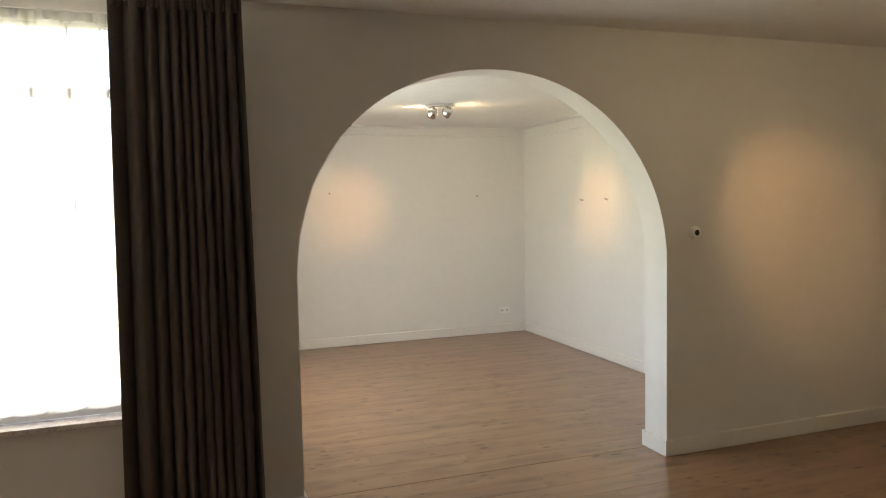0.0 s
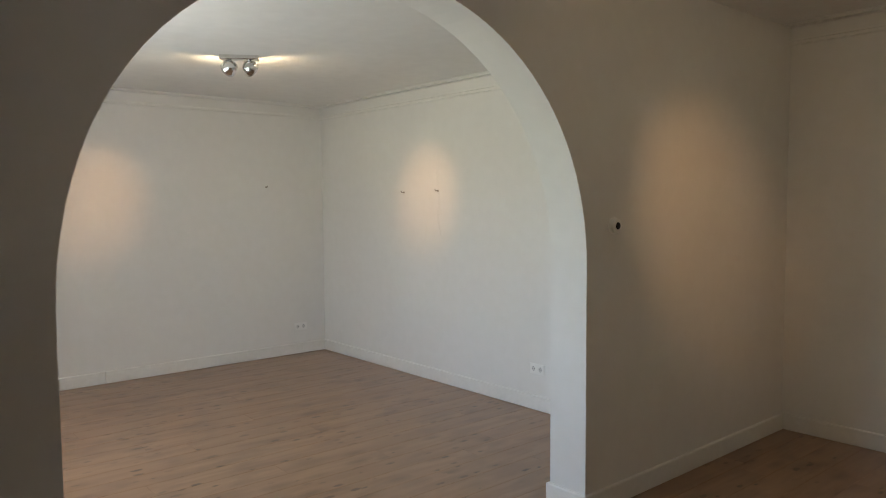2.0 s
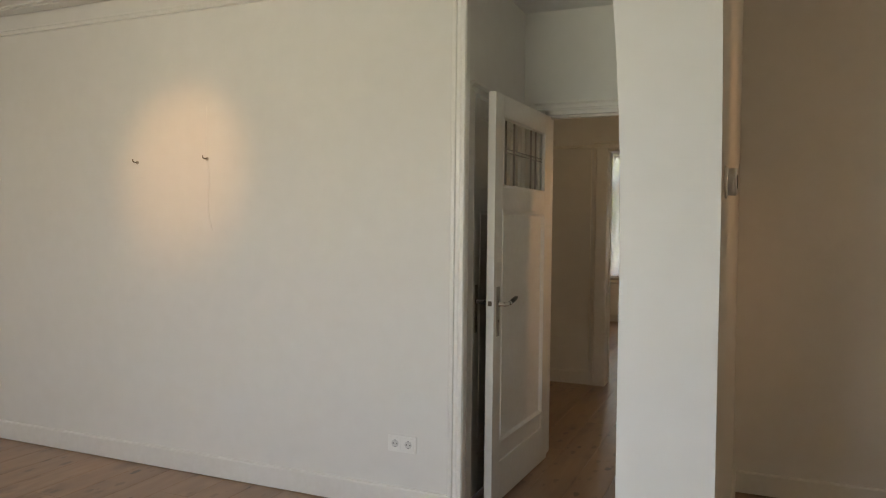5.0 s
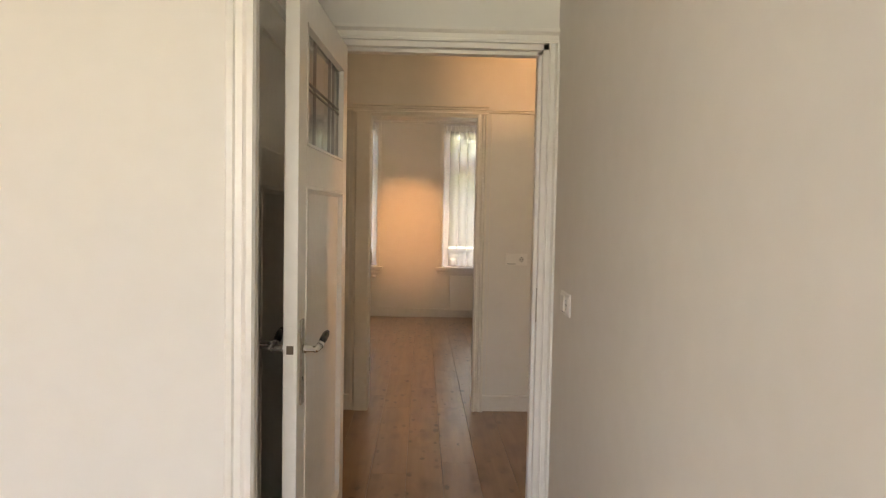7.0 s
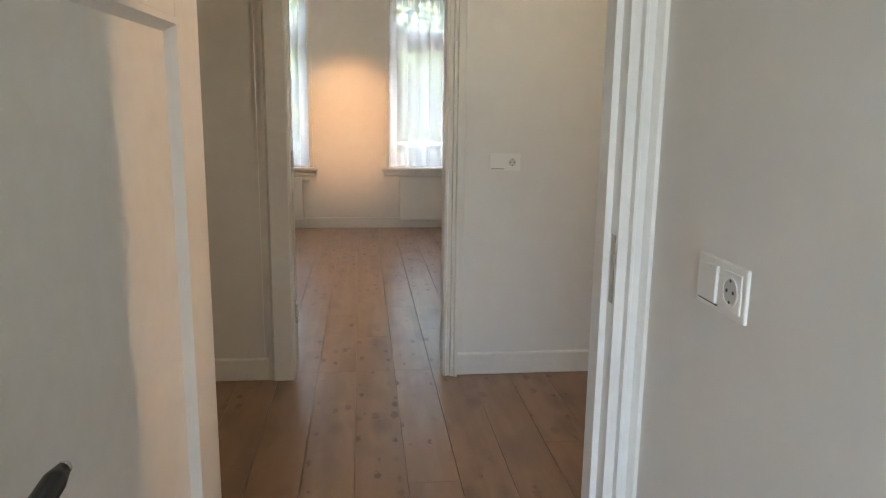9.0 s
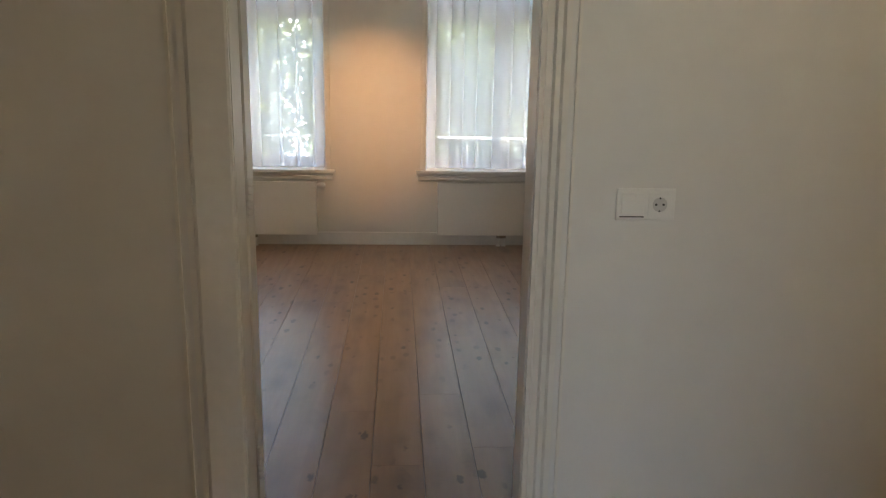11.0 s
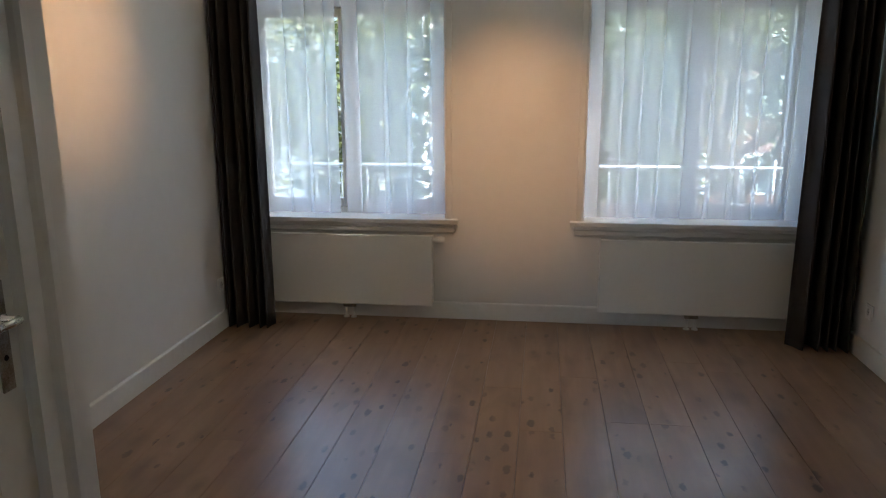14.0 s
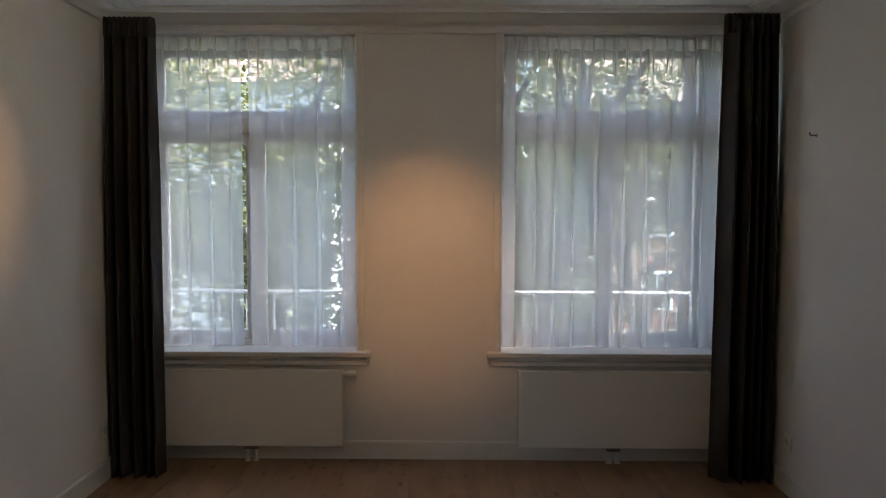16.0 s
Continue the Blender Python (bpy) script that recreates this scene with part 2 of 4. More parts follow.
GLASS = glass_material()
SHEER = sheer_material("sheer_voile", 0.58, (0.95, 0.96, 0.96))
HEADING = sheer_material("sheer_heading_tape", 0.08, (0.80, 0.79, 0.76))
FLOOR = floor_material()
LEAVES = leaf_material("leaves", (0.045, 0.062, 0.024), (0.115, 0.13, 0.055))
YELLOWLEAVES = leaf_material("autumn_leaves", (0.06, 0.075, 0.02), (0.19, 0.18, 0.06))


def glow_material(name, color, strength):
    m = bpy.data.materials.new(name)
    m.use_nodes = True
    b = m.node_tree.nodes["Principled BSDF"]
    b.inputs["Emission Color"].default_value, b.inputs["Emission Strength"].default_value = (*color, 1), strength
    return m


BULB = glow_material("bulb_glow", (1.0, 0.78, 0.5), 25)


# ---- building blocks ----
def finish(name, bm, mat, parent=None, label="", smooth=False):
    me = bpy.data.meshes.new(name)
    bmesh.ops.recalc_face_normals(bm, faces=bm.faces)
    bm.to_mesh(me)
    bm.free()
    if smooth:
        for p in me.polygons:
            p.use_smooth = True
    me.materials.append(mat)
    ob = new(name, me)
    if parent:
        ob.parent = parent
    if label:
        ob["label"] = label
    return ob


def part(name, bm, mat, parent, label="", smooth=False):
    return finish(name, bm, mat, parent, label, smooth)


def box(bm, x0, x1, y0, y1, z0, z1, bevel=0.0):
    vs = [bm.verts.new((x, y, z)) for x in (x0, x1) for y in (y0, y1) for z in (z0, z1)]
    fs = [bm.faces.new([vs[i] for i in f]) for f in ((0, 1, 3, 2), (4, 6, 7, 5), (0, 4, 5, 1), (2, 3, 7, 6), (0, 2, 6, 4), (1, 5, 7, 3))]
    if bevel:
        bmesh.ops.bevel(bm, geom=list({e for f in fs for e in f.edges}), offset=bevel, segments=2, affect="EDGES", profile=0.5)
    return vs


def boxes(*items, bevel=0.0):
    bm = bmesh.new()
    for it in items:
        box(bm, *it, bevel=bevel)
    return bm


def tube(bm, pts, radii, sides=10, caps=True):
    pts = [Vector(p) for p in pts]
    rings = []
    for i, p in enumerate(pts):
        d = (pts[min(i + 1, len(pts) - 1)] - pts[max(i - 1, 0)]).normalized()
        u = d.cross(Vector((0, 0, 1)) if abs(d.z) < 0.9 else Vector((1, 0, 0))).normalized()
        v = d.cross(u)
        r = radii[i] if isinstance(radii, (list, tuple)) else radii
        rings.append([bm.verts.new(p + r * (math.cos(a) * u + math.sin(a) * v)) for a in (2 * math.pi * k / sides for k in range(sides))])
    for a, c in zip(rings, rings[1:]):
        for k in range(sides):
            bm.faces.new((a[k], a[(k + 1) % sides], c[(k + 1) % sides], c[k]))
    if caps:
        bm.faces.new(rings[0])
        bm.faces.new(rings[-1])


def tubes(*items, sides=10):
    bm = bmesh.new()
    for pts, r in items:
        tube(bm, pts, r, sides)
    return bm


def lathe(bm, origin, axis, profile, sides=24):
    """profile: (along, radius) pairs."""
    axis = Vector(axis).normalized()
    tube_pts = [Vector(origin) + axis * a for a, r in profile]
    u = axis.cross(Vector((0, 0, 1)) if abs(axis.z) < 0.9 else Vector((1, 0, 0))).normalized()
    v = axis.cross(u)
    rings = [[bm.verts.new(p + max(r, 1e-4) * (math.cos(t) * u + math.sin(t) * v)) for t in (2 * math.pi * k / sides for k in range(sides))] for p, (a, r) in zip(tube_pts, profile)]
    for a, c in zip(rings, rings[1:]):
        for k in range(sides):
            bm.faces.new((a[k], a[(k + 1) % sides], c[(k + 1) % sides], c[k]))
    bm.faces.new(rings[0])
    bm.faces.new(rings[-1])


def empty(name, x, y, z, label="", category="", group="", kind=""):
    ob = new(name)
    ob.location = (x, y, z)
    bpy.context.view_layer.update()
    return tagged(ob, label, category, group, kind)


def under(ob, parent):
    """Puts a mesh that was made in world coordinates under a thing, in place."""
    ob.parent = parent
    ob.matrix_parent_inverse = Matrix.Translation(-parent.matrix_basis.translation)
    return ob


def structure(name, bm, mat, label, category, smooth=False):
    return tagged(finish(name, bm, mat, smooth=smooth), label, category, kind="structure")


def extruded(bm, profile, start, end, out, up=(0, 0, 1)):
    """A moulding: profile of (out, up) pairs drawn from start to end."""
    out, up = Vector(out), Vector(up)
    rings = [[bm.verts.new(Vector(p) + out * a + up * c) for a, c in profile] for p in (start, end)]
    n = len(profile)
    for k in range(n):
        bm.faces.new((rings[0][k], rings[0][(k + 1) % n], rings[1][(k + 1) % n], rings[1][k]))
    bm.faces.new(rings[0])
    bm.faces.new(rings[1])


# ---- structure ----
def back_face(y):
    """Where the arch wall's back face stands at y."""
    return AXJ + (0.018 - AXJ) * min(1.0, max(0.0, (y - ARCH_Y - ARCH_R) / -(ARCH_Y + ARCH_R)))


def arch_wall():
    """Wall between the two rooms: an arch, and a window beyond it."""
    bm = bmesh.new()
    steps = 48
    ys, zs = [], []
    for k in range(steps + 1):
        a = math.pi - math.pi * k / steps
        full = 1.0 + (0.026 if math.cos(a) < 0 else 0.004) * math.sin(2 * a) ** 2      # the haunches bulge a little
        ys.append(ARCH_Y + ARCH_R * full * math.cos(a))
        zs.append(ARCH_Z + ARCH_R * full * math.sin(a))
    # columns over the arch
    for x in (AX0, AX1):
        for (y0, z0), (y1, z1) in zip(zip(ys, zs), zip(ys[1:], zs[1:])):
            vs = [bm.verts.new(v) for v in ((x, y0, z0), (x, y1, z1), (x, y1, HA), (x, y0, HA))]
            bm.faces.new(vs)
    edge = list(zip(ys, zs))
    for (y0, z0), (y1, z1) in zip(edge, edge[1:]):
        bm.faces.new([bm.verts.new(v) for v in ((AX0, y0, z0), (AX1, y0, z0), (AX1, y1, z1), (AX0, y1, z1))])
    bmesh.ops.remove_doubles(bm, verts=bm.verts, dist=1e-5)
    bmesh.ops.recalc_face_normals(bm, faces=bm.faces)
    box(bm, AX0, AX1, ys[-1], 0.0, 0, HA)
    box(bm, AX0, AX1, -5.19, ys[0], 0, HA)
    box(bm, AX0, AX1, -6.92, -5.19, 0, 0.66)
    box(bm, AX0, AX1, -6.92, -5.19, 2.735, HA)
    box(bm, AX0, AX1, AY0, -6.92, 0, HA)
    for v in bm.verts:
        if abs(v.co.x - AX0) < 1e-4:
            v.co.x = back_face(v.co.y)
    return bm


def plain_finish(name, bm, mat, label, category):
    me = bpy.data.meshes.new(name)
    bm.to_mesh(me)
    bm.free()
    me.materials.append(mat)
    return tagged(new(name, me), label, category, kind="structure")


plain_finish("wall_arch", arch_wall(), PLASTER, "white plastered wall with a wide round arch", "wall")
structure("wall_back_room_west", boxes((BX - 0.15, BX, BY0, BY1 + 0.9, 0, H)), PLASTER, "plain white plastered wall with picture hooks", "wall")
structure("wall_back_room_north", boxes((BX - 0.15, NX, BY1, BY1 + 0.12, 0, H), (NX, NX + 0.066, BY1 + 0.002, BY1 + 0.116, H - 0.13, H)), PLASTER, "white plastered wall beside the door niche", "wall")
structure("wall_back_room_south", boxes((BX, -2.65, BY0 - 0.15, BY0, 0, H), (-0.25, AX0, BY0 - 0.15, BY0, 0, H), (-2.65, -0.25, BY0 - 0.15, BY0, 0, 0.85), (-2.65, -0.25, BY0 - 0.15, BY0, 2.35, H)), PLASTER, "white south wall with a wide unseen window", "wall")
structure("wall_front_room_north", boxes((AX1, AXE, AY1, -0.001, 0, HA)), PLASTER, "plain white plastered wall of the front room", "wall")
structure("wall_front_room_east", boxes((AXE, AXE + 0.15, AY0, AY1, 0, HA)), PLASTER, "plain white plastered wall", "wall")
structure("wall_front_room_south", boxes((AX0, AXE + 0.15, AY0 - 0.15, AY0, 0, HA)), PLASTER, "plain white plastered wall", "wall")
ND0, ND1 = -0.875, -0.13     # closed door in the niche
structure("wall_niche", boxes((NX - 0.12, NX, BY1 + 0.12, ND0, 0, H), (NX - 0.12, NX, ND0, ND1, 2.06, H), (NX - 0.12, NX, ND1, 0.0, 0, H)), PLASTER, "white plastered side wall of the niche", "wall")
structure("wall_hall_south", boxes((HX0, D1L, 0, HY0, 0, H), (D1L, D1R, 0, HY0, D1Z, H), (D1R, HX1, 0, HY0, 0, H)), PLASTER, "white plastered wall around the first doorway", "wall")
structure("wall_hall_west", boxes((HX0 - 0.12, HX0, HY0, HY1, 0, H)), PLASTER, "plain hall wall", "wall")
structure("wall_hall_east", boxes((HX1, HX1 + 0.12, HY0, HY1, 0, H)), PLASTER, "plain hall wall", "wall")
structure("wall_hall_north", boxes((CX0 - 0.15, D2L - 0.04, HY1, CY0, 0, H), (D2L - 0.04, D2R + 0.03, HY1, CY0, D2Z + 0.03, H), (D2R + 0.03, HX1 + 0.12, HY1, CY0, 0, H)), PLASTER, "cream plastered wall around the second doorway", "wall")
structure("wall_window_room_west", boxes((CX0 - 0.15, CX0, BOXY, CY1, 0, H)), PLASTER, "plain white plastered wall", "wall")
structure("wall_window_room_east", boxes((CX1, CX1 + 0.15, CY0, CY1, 0, H)), PLASTER, "plain white plastered wall with a picture hook", "wall")
CD0, CD1 = 2.70, 3.525       # closed closet door
structure("wall_closet", boxes((BOXX - 0.1, BOXX, CY0, CD0, 0, H), (BOXX - 0.1, BOXX, CD0, CD1, 2.06, H), (BOXX - 0.1, BOXX, CD1, BOXY, 0, H), (CX0 - 0.15, BOXX - 0.1, BOXY - 0.1, BOXY, 0, H)), PLASTER, "white plastered closet wall", "wall")
WY = CY1 + 0.30
structure("wall_window_room_north", boxes(
    (CX0 - 0.15, WL0, CY1, WY, 0, H), (WL1, WR0, CY1, WY, 0, H), (WR1, CX1 + 0.15, CY1, WY, 0, H),
    (WL0, WL1, CY1, WY, 0, WZ0 - 0.03), (WR0, WR1, CY1, WY, 0, WZ0 - 0.03), (WL0, WL1, CY1, WY, WZ1, H), (WR0, WR1, CY1, WY, WZ1, H)), PLASTER, "white plastered wall with two tall windows", "wall")
structure("ceiling", boxes((BX - 0.15, AX0, BY0 - 0.15, 0.06, H, H + 0.2), (CX0 - 0.15, HX1 + 0.12, 0.06, WY, H, H + 0.2)), CEILING, "plain white plastered ceiling", "ceiling")
structure("ceiling_front_room", boxes((AX0, AXE + 0.15, AY0 - 0.15, 0.0, HA, HA + 0.12)), CEILING, "plain white plastered ceiling of the front room", "ceiling")


# cornices: a strip on the wall and a flat band on the ceiling
CORN = [(0, -0.125), (0.018, -0.125), (0.022, -0.118), (0.022, -0.104), (0.014, -0.098), (0.014, -0.088), (0, -0.088)]
BAND = [(0.02, 0), (0.02, -0.006), (0.10, -0.012), (0.115, -0.012), (0.115, 0)]
BAND2 = [(0.13, 0), (0.13, -0.008), (0.15, -0.008), (0.15, 0)]


def cornice(name, start, end, out, room, top=H):
    bm = bmesh.new()
    for prof in (CORN, BAND, BAND2):
        extruded(bm, prof, (*start, top), (*end, top), (*out, 0))
    return structure(name, bm, PAINT, "white plaster cornice in " + room, "cornice")


cornice("cornice_back_room_west", (BX, BY0), (BX, BY1), (1, 0), "the back room")
cornice("cornice_back_room_north", (BX, BY1), (NX - 0.03, BY1), (0, -1), "the back room")
cornice("cornice_front_room_north", (AX1, AY1), (AXE, AY1), (0, -1), "the front room", HA)
cornice("cornice_window_room_north", (CX0, CY1), (CX1, CY1), (0, -1), "the window room")
cornice("cornice_window_room_west", (CX0, BOXY), (CX0, CY1), (1, 0), "the window room")
cornice("cornice_window_room_east", (CX1, CY0), (CX1, CY1), (-1, 0), "the window room")

# skirting boards
SKIRT = [(0, 0.004), (0.016, 0.004), (0.016, 0.108), (0.012, 0.114), (0, 0.116)]


def skirting(name, runs, mat=None):
    bm = bmesh.new()
    for x0, y0, x1, y1, ox, oy in runs:
        extruded(bm, SKIRT, (x0, y0, 0), (x1, y1, 0), (ox, oy, 0))
    return structure(name, bm, mat or PAINT, "white painted skirting board along the wall", "skirting")


A0, A1 = ARCH_Y - ARCH_R, ARCH_Y + ARCH_R
skirting("baseboard_back_room", [(BX, BY0, BX, -3.447, 1, 0), (BX, -3.443, BX, BY1 - 0.016, 1, 0), (BX, BY1, NX - 0.006, BY1, 0, -1), (AXJ, A1 - 0.016, back_face(-0.10), -0.10, -1, 0), (AXJ, BY0, AXJ, A0 + 0.016, -1, 0)])
skirting("baseboard_front_room", [(AX1, A1 - 0.016, AX1, AY1 - 0.016, 1, 0), (AX1, AY0, AX1, A0 + 0.016, 1, 0), (AX1, AY1, AXE, AY1, 0, -1)])
skirting("baseboard_arch", [(AXJ, A1, AX1, A1, 0, -1), (AXJ, A0, AX1, A0, 0, 1)])
skirting("baseboard_hall", [(HX0, HY1, D2L - 0.125, HY1, 0, -1), (D2R + 0.075, HY1, HX1, HY1, 0, -1), (HX0, HY0, HX0, HY1, 1, 0), (HX1, HY0, HX1, HY1, -1, 0)])
skirting("baseboard_window_room", [(CX0, CY1, CX1, CY1, 0, -1), (CX0, BOXY, CX0, CY1 - 0.016, 1, 0), (CX1, CY0, CX1, CY1 - 0.016, -1, 0), (BOXX, CD1 + 0.11, BOXX, BOXY, 1, 0), (CX0 + 0.016, BOXY, BOXX, BOXY, 0, 1)])

# ---- door casings ----
CAS = [(0, 0), (0.020, 0), (0.020, 0.012), (0.013, 0.018), (0.013, 0.045), (0.024, 0.052), (0.032, 0.060), (0.032, 0.078), (0, 0.078)]


def casing(name, axis, plane, sign, a0, a1, top, width=1.0, label="white painted door casing with stepped mouldings"):
    """Casing round an opening from a0 to a1 along an axis ('x' or 'y') on the plane of the other axis."""
    bm = bmesh.new()
    P = (lambda a, z: (a, plane, z)) if axis == "x" else (lambda a, z: (plane, a, z))
    out = (0, sign, 0) if axis == "x" else (sign, 0, 0)
    along = Vector((1, 0, 0)) if axis == "x" else Vector((0, 1, 0))
    prof = [(o, w * width) for o, w in CAS]
    extruded(bm, prof, P(a0, 0), P(a0, top), out, up=-along)
    extruded(bm, prof, P(a1, 0), P(a1, top), out, up=along)
    extruded(bm, prof, P(a0 - 0.078 * width, top), P(a1 + 0.078 * width, top), out, up=(0, 0, 1))
    return structure(name, bm, PAINT, label, "door casing")


# first doorway: lining, rebate and casing
structure("door_frame_hall", boxes((D1R - 0.022, D1R, 0.002, HY0 - 0.002, 0, D1Z), (D1L, D1L + 0.022, 0.002, HY0 - 0.002, 0, D1Z), (D1L, D1R, 0.002, HY0 - 0.002, D1Z - 0.022, D1Z), (D1R - 0.036, D1R - 0.022, 0.045, HY0 - 0.02, 0, D1Z - 0.022), (D1L + 0.022, D1R - 0.022, 0.045, HY0 - 0.02, D1Z - 0.036, D1Z - 0.022)), PAINT, "white painted frame of the first doorway", "door frame")
bm = bmesh.new()
extruded(bm, [(o, w * 0.52) for o, w in CAS], (D1R - 0.002, 0, 0), (D1R - 0.002, 0, D1Z), (0, -1, 0), up=(1, 0, 0))
extruded(bm, [(o, w * 0.72) for o, w in CAS], (D1L - 0.06, 0, D1Z), (0.0165, 0, D1Z), (0, -1, 0))
extruded(bm, [(o, w * 0.8) for o, w in CAS], (D1L, 0, 0), (D1L, 0, D1Z), (0, -1, 0), up=(-1, 0, 0))
structure("door_casing_hall", bm, PAINT, "white stepped casing around the first doorway", "door casing")
bm = bmesh.new()
box(bm, D1R - 0.0245, D1R - 0.0220, 0.012, 0.032, 0.96, 1.10, 0.0006)
structure("strike_plate", bm, NICKEL, "small worn metal strike plate in the door frame", "strike plate")

# corner post at the niche
bm = bmesh.new()
POST = [(0, 0), (0.024, 0), (0.030, 0.008), (0.030, 0.028), (0.022, 0.034), (0.022, 0.058), (0.034, 0.066), (0.040, 0.078), (0.040, 0.098), (0.030, 0.106), (0, 0.106)]
extruded(bm, [(o, w * 0.72) for o, w in POST], (NX - 0.004, BY1, 0), (NX - 0.004, BY1, H - 0.13), (0, -1, 0), up=(1, 0, 0))
box(bm, NX + 0.0005, NX + 0.068, BY1 + 0.001, BY1 + 0.022, 0, H - 0.13)
box(bm, NX + 0.0005, NX + 0.020, BY1 + 0.022, BY1 + 0.118, 0, H - 0.13)
structure("trim_niche_corner", bm, PAINT, "white rounded corner moulding at the niche, full height", "trim")
casing("door_casing_niche", "y", NX, 1, ND0, ND1, 2.05, 0.7)
casing("door_casing_closet", "y", BOXX, 1, CD0, CD1, 2.06, 1.3)

# second doorway: cream lining with a rebate where the door has been taken off
structure("door_frame_window_room", boxes((D2L - 0.04, D2L, HY1 - 0.004, HY1 + 0.10, 0, D2Z), (D2L - 0.04, D2L - 0.03, HY1 + 0.10, HY1 + 0.135, 0, D2Z), (D2L - 0.04, D2L, HY1 + 0.135, CY0 + 0.012, 0, D2Z), (D2R, D2R + 0.03, HY1 - 0.004, HY1 + 0.10, 0, D2Z), (D2R + 0.018, D2R + 0.03, HY1 + 0.10, CY0 + 0.012, 0, D2Z), (D2L - 0.04, D2R + 0.03, HY1 - 0.004, CY0 + 0.012, D2Z, D2Z + 0.03)), DOORPAINT, "cream painted lining of the second doorway, door taken off", "door frame")
bm = bmesh.new()
WCAS = [(0, 0), (0.022, 0), (0.022, 0.014), (0.014, 0.020), (0.014, 0.040), (0.026, 0.046), (0.026, 0.062), (0.034, 0.070), (0.034, 0.088), (0, 0.088)]
extruded(bm, [(0, 0), (0.016, 0), (0.020, 0.006), (0.020, 0.092), (0.015, 0.100), (0.009, 0.104), (0.009, 0.119), (0, 0.119)], (D2L - 0.002, HY1, 0), (D2L - 0.002, HY1, D2Z + 0.02), (0, -1, 0), up=(-1, 0, 0))
extruded(bm, [(o, w * 0.80) for o, w in WCAS], (D2R + 0.002, HY1, 0), (D2R + 0.002, HY1, D2Z + 0.02), (0, -1, 0), up=(1, 0, 0))
extruded(bm, [(o, w * 0.7) for o, w in WCAS], (D2L - 0.121, HY1, D2Z + 0.02), (D2R + 0.077, HY1, D2Z + 0.02), (0, -1, 0))
structure("door_casing_window_room", bm, DOORPAINT, "cream stepped casing around the second doorway", "door casing")
bm = bmesh.new()
RAILP = [(0, 0), (0.010, 0), (0.016, 0.006), (0.016, 0.016), (0.024, 0.020), (0.024, 0.028), (0, 0.030)]
extruded(bm, RAILP, (HX0, HY1, D2Z + 0.03), (D2L - 0.121, HY1, D2Z + 0.03), (0, -1, 0))
extruded(bm, RAILP, (D2R + 0.077, HY1, D2Z + 0.03), (HX1, HY1, D2Z + 0.03), (0, -1, 0))
box(bm, D2R + 0.095, D2R + 0.103, HY1 - 0.008, HY1, 0.116, D2Z + 0.03)
box(bm, D2L - 0.150, D2L - 0.142, HY1 - 0.008, HY1, 0.116, D2Z + 0.03)
structure("trim_hall_rail", bm, DOORPAINT, "cream rail moulding at door-head height", "trim")


def hinge(z):
    e = empty("butt_hinge", D2L - 0.002, HY1 + 0.135, z, "cream overpainted butt hinge remaining on an empty door lining", "hinge", "hinges of the second doorway")
    under(part("hinge_leaf", boxes((D2L - 0.001, D2L + 0.0025, HY1 + 0.141, HY1 + 0.186, z - 0.048, z + 0.048), bevel=0.0008), DOORPAINT, e), e)
    for k in range(5):
        bm = bmesh.new()
        lathe(bm, (D2L + 0.004, HY1 + 0.134, z - 0.050 + 0.020 * k), (0, 0, 1), [(0, 0.006), (0.001, 0.0075), (0.018, 0.0075), (0.019, 0.006)], 12)
        under(part("hinge_knuckle", bm, DOORPAINT, e, smooth=True), e)
    for dy, dz in ((0.153, -0.03), (0.174, 0.0), (0.153, 0.03)):
        bm = bmesh.new()
        lathe(bm, (D2L + 0.0024, HY1 + dy, z + dz), (1, 0, 0), [(0, 0.0035), (0.001, 0.0025)], 8)
        under(part("screw", bm, BRASS, e), e)


hinge(1.07)
hinge(0.30)


